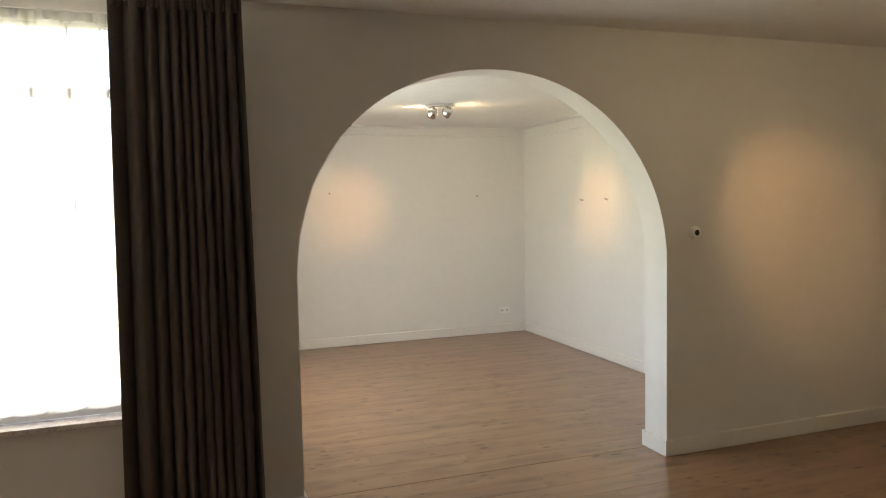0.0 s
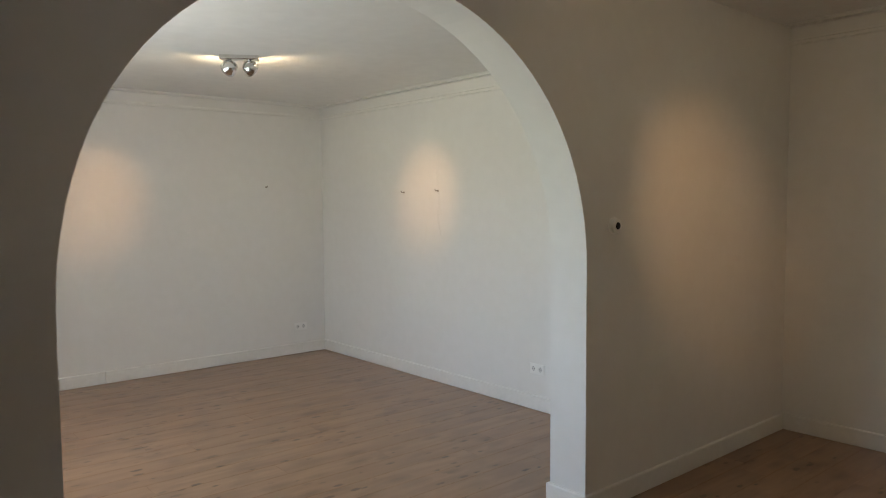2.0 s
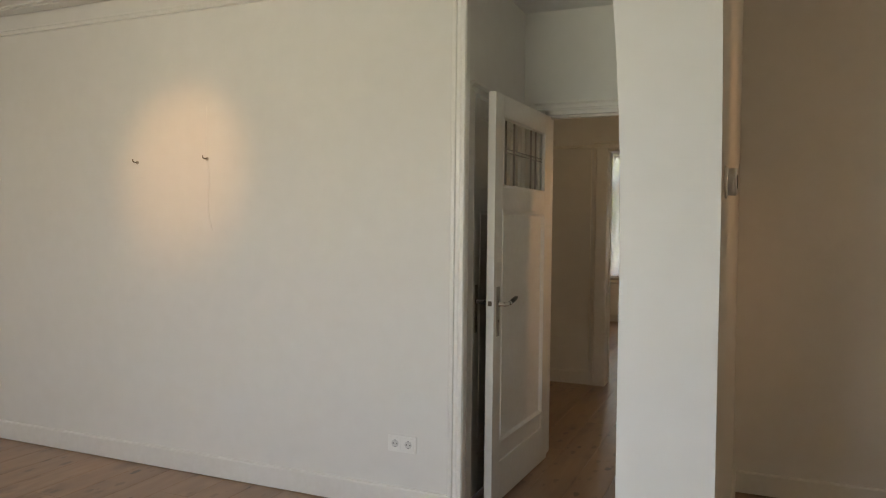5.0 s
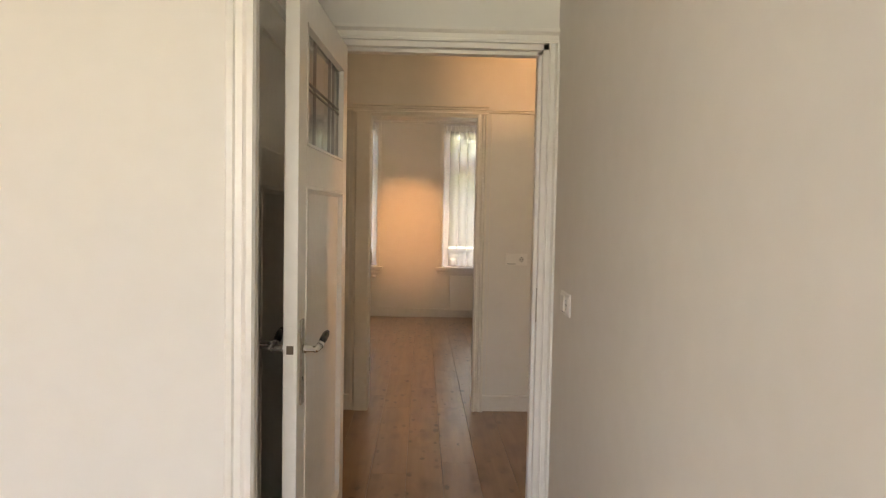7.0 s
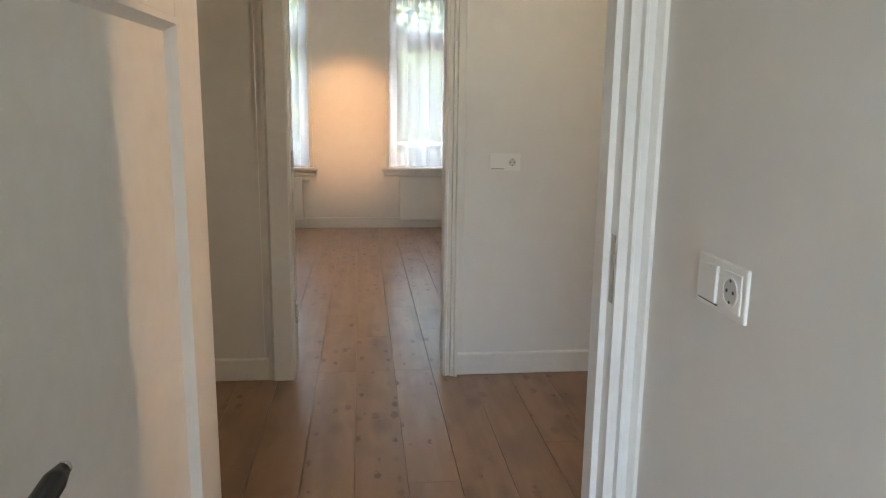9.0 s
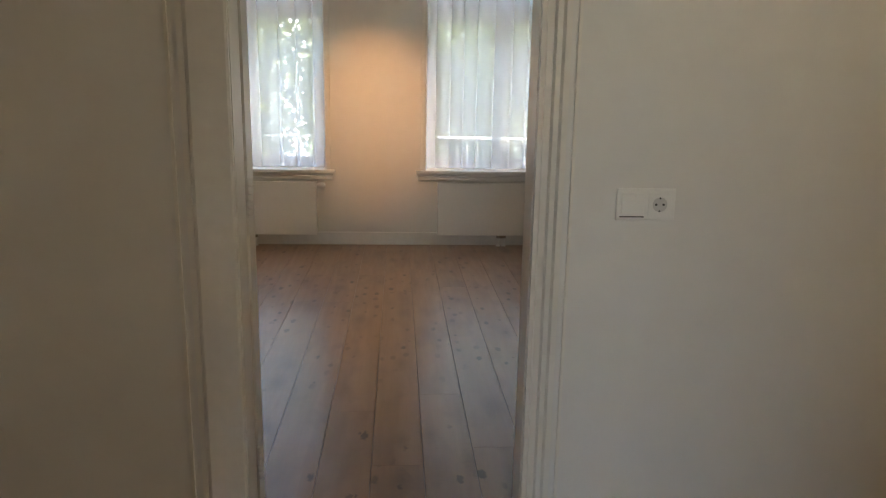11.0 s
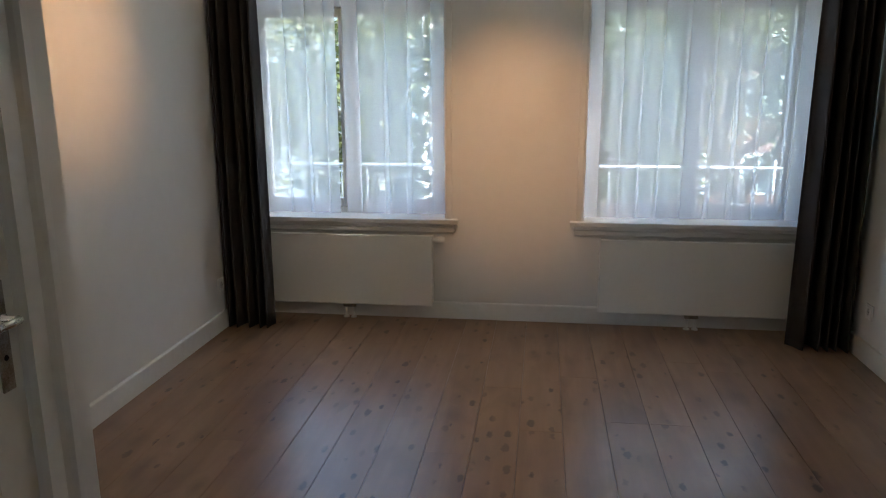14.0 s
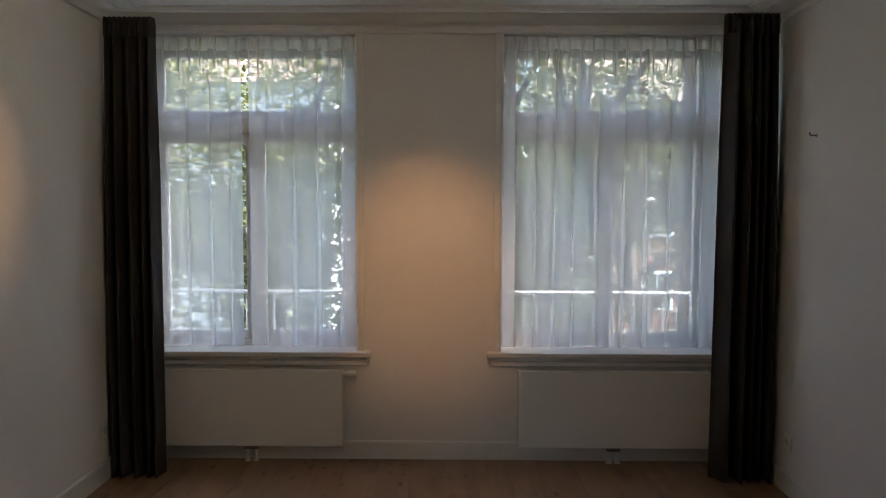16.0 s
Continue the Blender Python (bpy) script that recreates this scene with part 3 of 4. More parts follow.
# ---- doors ----
def lever_handle(parent, x, y, z, side, reach, tall=0.245):
    """Long plate and lever with a black grip, on a face whose outward normal is side*x; reach: direction along y."""
    plate = under(part("handle_plate", boxes((min(x, x + side * 0.006), max(x, x + side * 0.006), y - 0.018, y + 0.018, z - 0.16, z + tall - 0.16), bevel=0.002), NICKEL, parent, "worn nickel handle plate"), parent)
    bm = bmesh.new()
    lathe(bm, (x + side * 0.006, y, z), (side, 0, 0), [(0, 0.014), (0.008, 0.014), (0.010, 0.010), (0.040, 0.009)], 16)
    tube(bm, [(x + side * 0.042, y - reach * 0.008, z), (x + side * 0.046, y + reach * 0.02, z), (x + side * 0.046, y + reach * 0.055, z + 0.001)], [0.010, 0.0095, 0.008], 14)
    tube(bm, [(x + side * 0.046, y + reach * 0.050, z + 0.001), (x + side * 0.046, y + reach * 0.062, z + 0.003)], 0.011, 14)
    under(part("lever", bm, CHROME, parent, "nickel door lever", True), parent)
    bm = bmesh.new()
    tube(bm, [(x + side * 0.046, y + reach * 0.062, z + 0.003), (x + side * 0.047, y + reach * 0.090, z + 0.011), (x + side * 0.050, y + reach * 0.122, z + 0.021), (x + side * 0.052, y + reach * 0.138, z + 0.026)], [0.008, 0.011, 0.0105, 0.006], 14)
    under(part("grip", bm, BLACK, parent, "black grip of the lever", True), parent)
    bm = bmesh.new()
    lathe(bm, (x + side * 0.052, y + reach * 0.137, z + 0.0255), (side * 0.1, reach, 0.32), [(0, 0.0062), (0.003, 0.0062), (0.006, 0.004)], 12)
    under(part("grip_cap", bm, CHROME, parent, "nickel end cap", True), parent)
    for dz in (0.055, -0.13):
        bm = bmesh.new()
        lathe(bm, (x + side * 0.006, y, z + dz), (side, 0, 0), [(0, 0.004), (0.0015, 0.003)], 8)
        under(part("screw", bm, NICKEL, parent), parent)
    bm = bmesh.new()
    lathe(bm, (x + side * 0.006, y, z - 0.085), (side, 0, 0), [(0, 0.007), (0.0012, 0.006)], 10)
    under(part("keyhole", bm, BLACK, parent), parent)
    return plate


def panel_door(name, width, height, label, glazed, handle_side):
    """Leaf in its own frame: hinge at the origin, leaf along -y, thickness 0.04 along -x; faces at x=0 and x=-0.04."""
    t = 0.04
    e = empty(name, 0, 0, 0, label, "door", kind="structure")
    st = 0.105
    lo0, lo1 = 0.30, 1.475
    gz0, gz1 = 1.59, 1.94
    bars = [(-t, 0, -st, 0, 0.008, height), (-t, 0, -width, -width + st, 0.008, height), (-t, 0, -width + st, -st, height - (height - gz1), height), (-t, 0, -width + st, -st, lo1, gz0), (-t, 0, -width + st, -st, 0.008, lo0 - 0.09)]
    bars.append((-t, 0, -width + st, -st, lo0 - 0.012, lo0))
    under(part("leaf_frame", boxes(*bars, bevel=0.0025), DOORPAINT, e), e)
    under(part("lower_panel", boxes((-t + 0.013, -0.013, -width + st, -st, lo0, lo1)), DOORPAINT, e), e)
    under(part("kick_panel", boxes((-t + 0.010, -0.010, -width + st, -st, lo0 - 0.09, lo0 - 0.012)), DOORPAINT, e), e)
    bm = bmesh.new()
    for s, x in ((1, 0.0), (-1, -t)):
        prof = [(-0.013, 0), (0.004, 0), (0.004, 0.010), (-0.004, 0.016), (-0.013, 0.022)]
        extruded(bm, prof, (x, -width + st, lo0), (x, -st, lo0), (s, 0, 0), up=(0, 0, 1))
        extruded(bm, prof, (x, -width + st - 0.01, lo1), (x, -st + 0.01, lo1), (s, 0, 0), up=(0, 0, -1))
        extruded(bm, prof, (x, -width + st, lo0), (x, -width + st, lo1), (s, 0, 0), up=(0, 1, 0))
        extruded(bm, prof, (x, -st, lo0), (x, -st, lo1), (s, 0, 0), up=(0, -1, 0))
    under(part("panel_moulding", bm, DOORPAINT, e), e)
    if glazed:
        pane = under(part("pane", boxes((-0.022, -0.017, -width + st, -st, gz0, gz1)), GLASS, e, "clear glass pane with leaded lines"), e)
        pane.visible_shadow = False
        bm = bmesh.new()
        prof = [(-0.014, 0), (0.003, 0), (0.003, 0.008), (-0.014, 0.014)]
        for s, x in ((1, 0.0), (-1, -t)):
            extruded(bm, prof, (x, -width + st, gz0), (x, -st, gz0), (s, 0, 0), up=(0, 0, 1))
            extruded(bm, prof, (x, -width + st, gz1), (x, -st, gz1), (s, 0, 0), up=(0, 0, -1))
            extruded(bm, prof, (x, -width + st, gz0), (x, -width + st, gz1), (s, 0, 0), up=(0, 1, 0))
            extruded(bm, prof, (x, -st, gz0), (x, -st, gz1), (s, 0, 0), up=(0, -1, 0))
        under(part("glazing_bead", bm, DOORPAINT, e), e)
        for kind, a in (("h", 1.785), ("h", 1.768), *(("v", -width + st + q * (width - 2 * st)) for q in (0.12, 0.30, 0.70, 0.82))):
            b = (-0.026, -0.013, -width + st, -st, a - 0.0012, a + 0.0012) if kind == "h" else (-0.026, -0.013, a - 0.0009, a + 0.0009, gz0, gz1)
            under(part("lead_bar", boxes(b), LEAD, e, "thin leaded bar in the pane"), e)
    else:
        under(part("upper_panel", boxes((-t + 0.013, -0.013, -width + st, -st, gz0, gz1)), DOORPAINT, e), e)
    y = -width + 0.05
    for s, x in ((1, 0.0), (-1, -t)):
        if s in handle_side:
            lever_handle(e, x, y, 1.01, s, 1)
    under(part("lock_face", boxes((-0.031, -0.009, -width - 0.0010, -width + 0.001, 0.94, 1.08), bevel=0.0004), DOORPAINT, e), e)
    under(part("latch", boxes((-0.030, -0.010, -width - 0.003, -width, 1.002, 1.026), bevel=0.001), BRASS, e), e)
    return e


d1 = panel_door("door_1", 0.89, 2.045, "open cream panelled door with a small leaded pane", True, (1, -1))
d1.matrix_basis = pose(-0.822, -0.040, 0, 0, 0, -2.4)
d2 = panel_door("door_2", ND1 - ND0 - 0.01, 2.04, "closed cream panelled door in the niche", False, (1,))
d2.matrix_basis = pose(NX + 0.004, ND1 - 0.005, 0)
d3 = panel_door("door_3", CD1 - CD0 - 0.01, 2.05, "closed cream panelled closet door", False, (1,))
d3.matrix_basis = pose(BOXX - 0.008, CD0 + 0.005, 0) @ Matrix.Diagonal((1, -1, 1, 1))


# ---- windows of the window room ----
def stay(parent, x, y, z, tilt):
    bm = bmesh.new()
    tube(bm, [(x, y, z), (x + 0.07, y - 0.012, z + 0.012), (x + 0.15, y - 0.02, z + tilt)], [0.007, 0.006, 0.008], 8)
    box(bm, x - 0.02, x + 0.02, y - 0.004, y + 0.012, z - 0.012, z + 0.006)
    under(part("window_stay", bm, BLACK, parent, "dark metal casement stay"), parent)


def tall_window(name, x0, x1, group):
    yf = CY1 + 0.16           # inner face of the frame
    e = empty(name, (x0 + x1) / 2, yf, WZ0, "white timber window with a fanlight over two casements", "window", group, "structure")
    y0, y1 = yf, yf + 0.07
    f = 0.055
    bm = boxes((x0, x0 + f, y0, y1, WZ0, WZ1), (x1 - f, x1, y0, y1, WZ0, WZ1), (x0 + f, x1 - f, y0, y1, WZ1 - 0.07, WZ1), (x0 + f, x1 - f, y0, y1, WZ0, WZ0 + 0.035), (x0 + f, x1 - f, y0 - 0.015, y1, 1.985, 2.075), bevel=0.003)
    under(part("window_frame", bm, WHITEFRAME, e), e)
    xm = (x0 + x1) / 2

    def sash(a0, a1, z0, z1, w, nm):
        s = under(part(nm, boxes((a0, a0 + w, y0 + 0.01, y1 - 0.01, z0, z1), (a1 - w, a1, y0 + 0.01, y1 - 0.01, z0, z1), (a0 + w, a1 - w, y0 + 0.01, y1 - 0.01, z0, z0 + w), (a0 + w, a1 - w, y0 + 0.01, y1 - 0.01, z1 - w, z1), bevel=0.004), WHITEFRAME, e), e)
        g = part("pane", boxes((a0 + w, a1 - w, y0 + 0.03, y0 + 0.036, z0 + w, z1 - w)), GLASS, e)
        under(g, e)
        g.visible_shadow = False
        return s

    sash(x0 + f + 0.003, x1 - f - 0.003, 2.078, WZ1 - 0.073, 0.045, "fanlight")
    sash(x0 + f + 0.003, xm - 0.003, WZ0 + 0.038, 1.982, 0.055, "casement")
    sash(xm + 0.003, x1 - f - 0.003, WZ0 + 0.038, 1.982, 0.055, "casement")
    bm = boxes((xm - 0.022, xm + 0.022, y0 - 0.006, y0 + 0.010, WZ0 + 0.04, 1.98), bevel=0.004)
    under(part("cover_strip", bm, WHITEFRAME, e), e)
    bm = bmesh.new()
    tube(bm, [(xm, y0 - 0.012, WZ0 + 0.07), (xm, y0 - 0.012, 1.95)], 0.006, 8)
    for z in (WZ0 + 0.10, 1.38, 1.90):
        box(bm, xm - 0.014, xm + 0.014, y0 - 0.022, y0 - 0.006, z - 0.03, z + 0.03, 0.004)
    under(part("espagnolette", bm, WHITEFRAME, e, "white painted espagnolette bolt"), e)
    stay(e, x0 + 0.42, y0 - 0.02, 2.085, 0.035)
    stay(e, x0 + 0.86, y0 - 0.02, 2.085, 0.06)
    # lining of the recess
    under(part("recess_lining", boxes((x0 - 0.0, x0 + 0.012, CY1 - 0.010, y0, WZ0, WZ1 - 0.012), (x1 - 0.012, x1, CY1 - 0.010, y0, WZ0, WZ1 - 0.012), (x0, x1, CY1 - 0.010, y0, WZ1 - 0.012, WZ1)), WHITEFRAME, e), e)
    bm = boxes((x0 - 0.035, x0, CY1 - 0.018, CY1, WZ0, WZ1 + 0.035), (x1, x1 + 0.035, CY1 - 0.018, CY1, WZ0, WZ1 + 0.035), (x0, x1, CY1 - 0.018, CY1, WZ1, WZ1 + 0.035), bevel=0.004)
    under(part("architrave", bm, PAINT, e), e)
    # sill with apron
    bm = bmesh.new()
    box(bm, x0 - 0.075, x1 + 0.075, CY1 - 0.055, y0, WZ0 - 0.032, WZ0 - 0.0, 0.006)
    under(part("window_sill", bm, PAINT, e), e)
    bm = bmesh.new()
    extruded(bm, [(0, 0), (0.034, 0), (0.034, -0.020), (0.022, -0.028), (0.022, -0.052), (0.012, -0.058), (0, -0.058)], (x0 - 0.05, CY1, WZ0 - 0.032), (x1 + 0.05, CY1, WZ0 - 0.032), (0, -1, 0))
    under(part("apron", bm, PAINT, e), e)
    return e


tall_window("window_2", WL0, WL1, "windows of the window room")
tall_window("window_3", WR0, WR1, "windows of the window room")


def front_window():
    x = AX0 + 0.07
    e = empty("window_1", x, -6.1, 0.69, "wide white window with a fanlight, bright daylight behind", "window", kind="structure")
    y0, y1, z0, z1 = -6.92, -5.19, 0.69, 2.735
    under(part("window_frame", boxes((x, x + 0.07, y0, y0 + 0.06, z0, z1), (x, x + 0.07, y1 - 0.06, y1, z0, z1), (x, x + 0.07, y0 + 0.06, y1 - 0.06, z1 - 0.06, z1), (x, x + 0.07, y0 + 0.06, y1 - 0.06, z0, z0 + 0.06), (x, x + 0.075, y0 + 0.06, y1 - 0.06, 2.32, 2.37), bevel=0.003), WHITEFRAME, e), e)
    for a, c in ((z0 + 0.06, 2.32), (2.37, z1 - 0.06)):
        g = under(part("pane", boxes((x + 0.03, x + 0.036, y0 + 0.06, y1 - 0.06, a, c)), GLASS, e), e)
        g.visible_shadow = False
    under(part("window_sill", boxes((AX0 + 0.14, AX1 + 0.06, y0 - 0.05, y1 + 0.05, 0.66, 0.69), bevel=0.004), MARBLE, e, "brown marble window sill"), e)


front_window()
# Unseen window, placed where the back room's daylight comes from.
bw = empty("window_4", -1.45, BY0 - 0.1, 0.85, "wide unseen south window in white frame", "window", kind="structure")
under(part("window_frame", boxes((-2.65, -2.59, BY0 - 0.08, BY0 - 0.02, 0.85, 2.35), (-0.31, -0.25, BY0 - 0.08, BY0 - 0.02, 0.85, 2.35), (-2.59, -0.31, BY0 - 0.08, BY0 - 0.02, 0.85, 0.91), (-2.59, -0.31, BY0 - 0.08, BY0 - 0.02, 2.29, 2.35), (-1.48, -1.42, BY0 - 0.08, BY0 - 0.02, 0.91, 2.29)), WHITEFRAME, bw), bw)


# ---- curtains ----
def folded(bm, start, along, depth, width, z0, z1, folds, amp, seed, rows=26, per=14, gather=0.0, hem=0.0, twice=0.35, over=0.32, wander=0.0):
    """A hanging cloth: start (x, y) of one upper end, unit vectors along and depth."""
    rnd = random.Random(seed)
    ph = [rnd.uniform(-0.5, 0.5) for _ in range(folds + 2)]
    am = [rnd.uniform(0.65, 1.25) for _ in range(folds + 2)]
    sh = [rnd.uniform(-0.25, 0.25) for _ in range(folds + 2)]
    cols = folds * per
    grid = []
    for r in range(rows + 1):
        v = r / rows
        row = []
        for c in range(cols + 1):
            u = c / cols
            f = (u + wander * (math.sin(5.1 * u + seed) - math.sin(seed) * (1 - u) - math.sin(5.1 + seed) * u)) * folds
            f = min(max(f, 0.0), folds)
            i = int(min(f, folds - 1e-6))
            w = f - i
            a = am[i] * (1 - w) + am[i + 1] * w
            s = sh[i] * (1 - w) + sh[i + 1] * w
            grow = 0.55 + 0.45 * min(1.0, v * 3)
            d = amp * a * grow * (math.cos(2 * math.pi * (f + 0.16 * s * v)) + twice * ph[i] * math.sin(4 * math.pi * f + 2 * v))
            pos = (u + over * a * min(1.0, 0.35 + v) * math.sin(2 * math.pi * f) / (2 * math.pi * folds) + 0.014 * s * v) * width
            pos = width / 2 + (pos - width / 2) * (1 - gather * (1 - v))
            z = z1 + (z0 - z1) * v
            if hem:
                z += hem * v * (0.5 - 0.5 * math.cos(2 * math.pi * f + 0.6)) * a
            row.append(bm.verts.new((start[0] + along[0] * pos + depth[0] * d, start[1] + along[1] * pos + depth[1] * d, z)))
        grid.append(row)
    for p, q in zip(grid, grid[1:]):
        for k in range(cols):
            bm.faces.new((p[k], p[k + 1], q[k + 1], q[k]))


def drape(start, along, depth, width, z1, folds, amp, seed, label, gather, cloth=DRAPE):
    x, y = start[0] + along[0] * width / 2, start[1] + along[1] * width / 2
    e = empty("curtain", x, y, 0.0, label, "curtain", "dark curtains")
    bm = bmesh.new()
    folded(bm, start, along, depth, width, 0.006, z1, folds, amp, seed, gather=gather, per=18, over=0.9, wander=0.09)
    ob = under(part("curtain_fabric", bm, cloth, e, smooth=True), e)
    sol = ob.modifiers.new("thickness", "SOLIDIFY")
    sol.thickness = 0.004
    bm = bmesh.new()
    folded(bm, (start[0] + along[0] * width * gather / 2, start[1] + along[1] * width * gather / 2), along, depth, width * (1 - gather), z1 - 0.07, z1 + 0.035, folds * 2, amp * 0.45, seed + 5, rows=3, per=8)
    ob = under(part("curtain_heading", bm, cloth, e, smooth=True), e)
    sol = ob.modifiers.new("thickness", "SOLIDIFY")
    sol.thickness = 0.006
    return e


drape((AX1 + 0.20, -5.74), (0, 1), (1, 0), 0.68, 2.79, 11, 0.050, 3, "brown velvet curtain hanging to the floor beside the arch", 0.10, BROWN_DRAPE)
drape((CX0 + 0.012, CY1 - 0.31), (1, 0), (0, 1), 0.285, 2.535, 5, 0.060, 7, "dark brown velvet curtain bunched in the room corner", 0.04)
drape((0.925, CY1 - 0.31), (1, 0), (0, 1), 0.335, 2.555, 5, 0.065, 9, "dark brown velvet curtain hanging beside the radiator", 0.12)


def rail(name, p, q, label):
    bm = bmesh.new()
    p, q = Vector(p), Vector(q)
    d = (q - p).normalized()
    side = Vector((-d.y, d.x, 0))
    extruded(bm, [(-0.009, 0), (0.009, 0), (0.009, 0.016), (-0.009, 0.016)], p, q, side)
    return tagged(finish(name, bm, WHITEFRAME), label, "curtain rail")


rail("curtain_rail", (AX1 + 0.20, -7.0, 2.822), (AX1 + 0.20, -5.05, 2.822), "white ceiling curtain rail over the front window")
rail("curtain_rail", (CX0 + 0.01, CY1 - 0.31, 2.60), (CX1 - 0.01, CY1 - 0.31, 2.60), "white curtain rail under the cornice")


def sheer(start, along, depth, width, z0, z1, folds, amp, seed, label, group):
    e = empty("sheer_curtain", start[0] + along[0] * width / 2, start[1] + along[1] * width / 2, z0, label, "sheer curtain", group)
    bm = bmesh.new()
    folded(bm, start, along, depth, width, z0, z1 - 0.075, folds, amp, seed, rows=30, per=20, hem=0.012, twice=0.2, over=1.9, wander=0.05)
    under(part("voile", bm, SHEER, e, smooth=True), e)
    bm = bmesh.new()
    folded(bm, start, along, depth, width, z1 - 0.085, z1, folds * 2, amp * 0.30, seed + 1, rows=3, per=8)
    under(part("heading", bm, HEADING, e, "denser pleated heading tape", smooth=True), e)
    rnd = random.Random(seed)
    for k in range(2 * folds + 1):   # pinched pleats
        bm = bmesh.new()
        p = min(max((k / 2 + rnd.uniform(-0.08, 0.08)) / folds, 0.015), 0.985) * width
        x, y = start[0] + along[0] * p, start[1] + along[1] * p
        d = amp * 0.7
        o = (-depth[0] * d, -depth[1] * d)
        tube(bm, [(x + o[0], y + o[1], z1 - 0.005), (x + o[0], y + o[1], z1 - 0.08), (x + o[0] * 0.8, y + o[1] * 0.8, z1 - 0.17 - rnd.uniform(0, 0.1))], [0.011, 0.007, 0.002], 6)
        under(part("pinch_pleat", bm, HEADING, e), e)
    return e


SHEERS = "sheer curtains of the window room"
sy = CY1 + 0.045
sheer((WL0 + 0.015, sy), (1, 0), (0, 1), 0.600, WZ0 + 0.012, WZ1 - 0.015, 4, 0.026, 21, "white sheer voile curtain with pinch pleats, half drawn", SHEERS)
sheer((WL0 + 0.655, sy), (1, 0), (0, 1), 0.655, WZ0 + 0.012, WZ1 - 0.015, 4, 0.026, 22, "white sheer voile curtain with pinch pleats", SHEERS)
sheer((WR0 + 0.015, sy), (1, 0), (0, 1), 0.665, WZ0 + 0.012, WZ1 - 0.015, 5, 0.026, 23, "white sheer voile curtain with pinch pleats", SHEERS)
sheer((WR0 + 0.675, sy), (1, 0), (0, 1), 0.635, WZ0 + 0.012, WZ1 - 0.015, 4, 0.026, 24, "white sheer voile curtain with pinch pleats", SHEERS)
sheer((AX1 - 0.03, -6.90), (0, 1), (1, 0), 1.70, 0.735, 2.765, 12, 0.028, 25, "white sheer voile curtain, wavy hem over a marble sill", "")
for a, c in ((WL0, WL1), (WR0, WR1)):
    rail("curtain_rail", (a + 0.013, sy, WZ1 - 0.032), (c - 0.013, sy, WZ1 - 0.032), "thin white rail of the sheer curtains")


# ---- radiators ----
def radiator(x0, x1, valve, pipe, group, label):
    y = CY1 - 0.088
    z0, z1 = 0.103, 0.566
    e = empty("radiator", (x0 + x1) / 2, CY1 - 0.05, 0.0, label, "radiator", group)
    under(part("front_panel", boxes((x0, x1, y, y + 0.012, z0, z1), bevel=0.004), RADIATOR, e), e)
    under(part("back_panel", boxes((x0 + 0.01, x1 - 0.01, y + 0.070, y + 0.082, z0 + 0.01, z1 - 0.01), bevel=0.003), RADIATOR, e), e)
    under(part("side_panel", boxes((x0, x0 + 0.006, y + 0.012, y + 0.082, z0 + 0.015, z1 - 0.004), bevel=0.001), RADIATOR, e), e)
    under(part("side_panel", boxes((x1 - 0.006, x1, y + 0.012, y + 0.082, z0 + 0.015, z1 - 0.004), bevel=0.001), RADIATOR, e), e)
    bm = bmesh.new()
    k = x0 + 0.012
    while k < x1 - 0.012:
        box(bm, k, k + 0.006, y + 0.014, y + 0.068, z1 - 0.014, z1 - 0.006)
        k += 0.016
    tagged(under(part("top_grille", bm, RADIATOR, e), e), kind="stuff")
    bm = bmesh.new()
    k = x0 + 0.02
    while k < x1 - 0.02:
        box(bm, k, k + 0.0012, y + 0.013, y + 0.069, z0 + 0.02, z1 - 0.016)
        k += 0.025
    tagged(under(part("convector_fins", bm, RADIATOR, e), e), kind="stuff")
    if valve:
        bm = bmesh.new()
        lathe(bm, (x1, y + 0.045, z1 - 0.03), (1, 0, 0), [(0, 0.012), (0.018, 0.012), (0.020, 0.019), (0.055, 0.021), (0.072, 0.019), (0.075, 0.012)], 20)
        under(part("thermostat_valve", bm, PLASTIC, e, "white thermostatic valve knob", True), e)
    bm = boxes((pipe - 0.042, pipe + 0.042, y + 0.030, y + 0.060, 0.072, 0.106), bevel=0.005)
    under(part("valve_block", bm, NICKEL, e, "metal valve block under the radiator"), e)
    for dx in (-0.025, 0.025):
        bm = bmesh.new()
        lathe(bm, (pipe + dx, y + 0.045, 0), (0, 0, 1), [(0, 0.020), (0.006, 0.019), (0.007, 0.0085), (0.058, 0.0085), (0.059, 0.013), (0.075, 0.013)], 14)
        under(part("pipe", bm, PLASTIC, e, smooth=True), e)
    for bx in (x0 + 0.15, x1 - 0.15):
        under(part("bracket", boxes((bx - 0.015, bx + 0.015, y + 0.08, CY1 - 0.0005, z0 + 0.05, z1 - 0.05)), RADIATOR, e), e)


radiator(-2.30, -1.187, True, -1.745, "radiators under the windows", "cream flat-panel radiator with thermostat knob below the window")
radiator(-0.138, 0.997, False, 0.436, "radiators under the windows", "cream flat-panel radiator below the window")


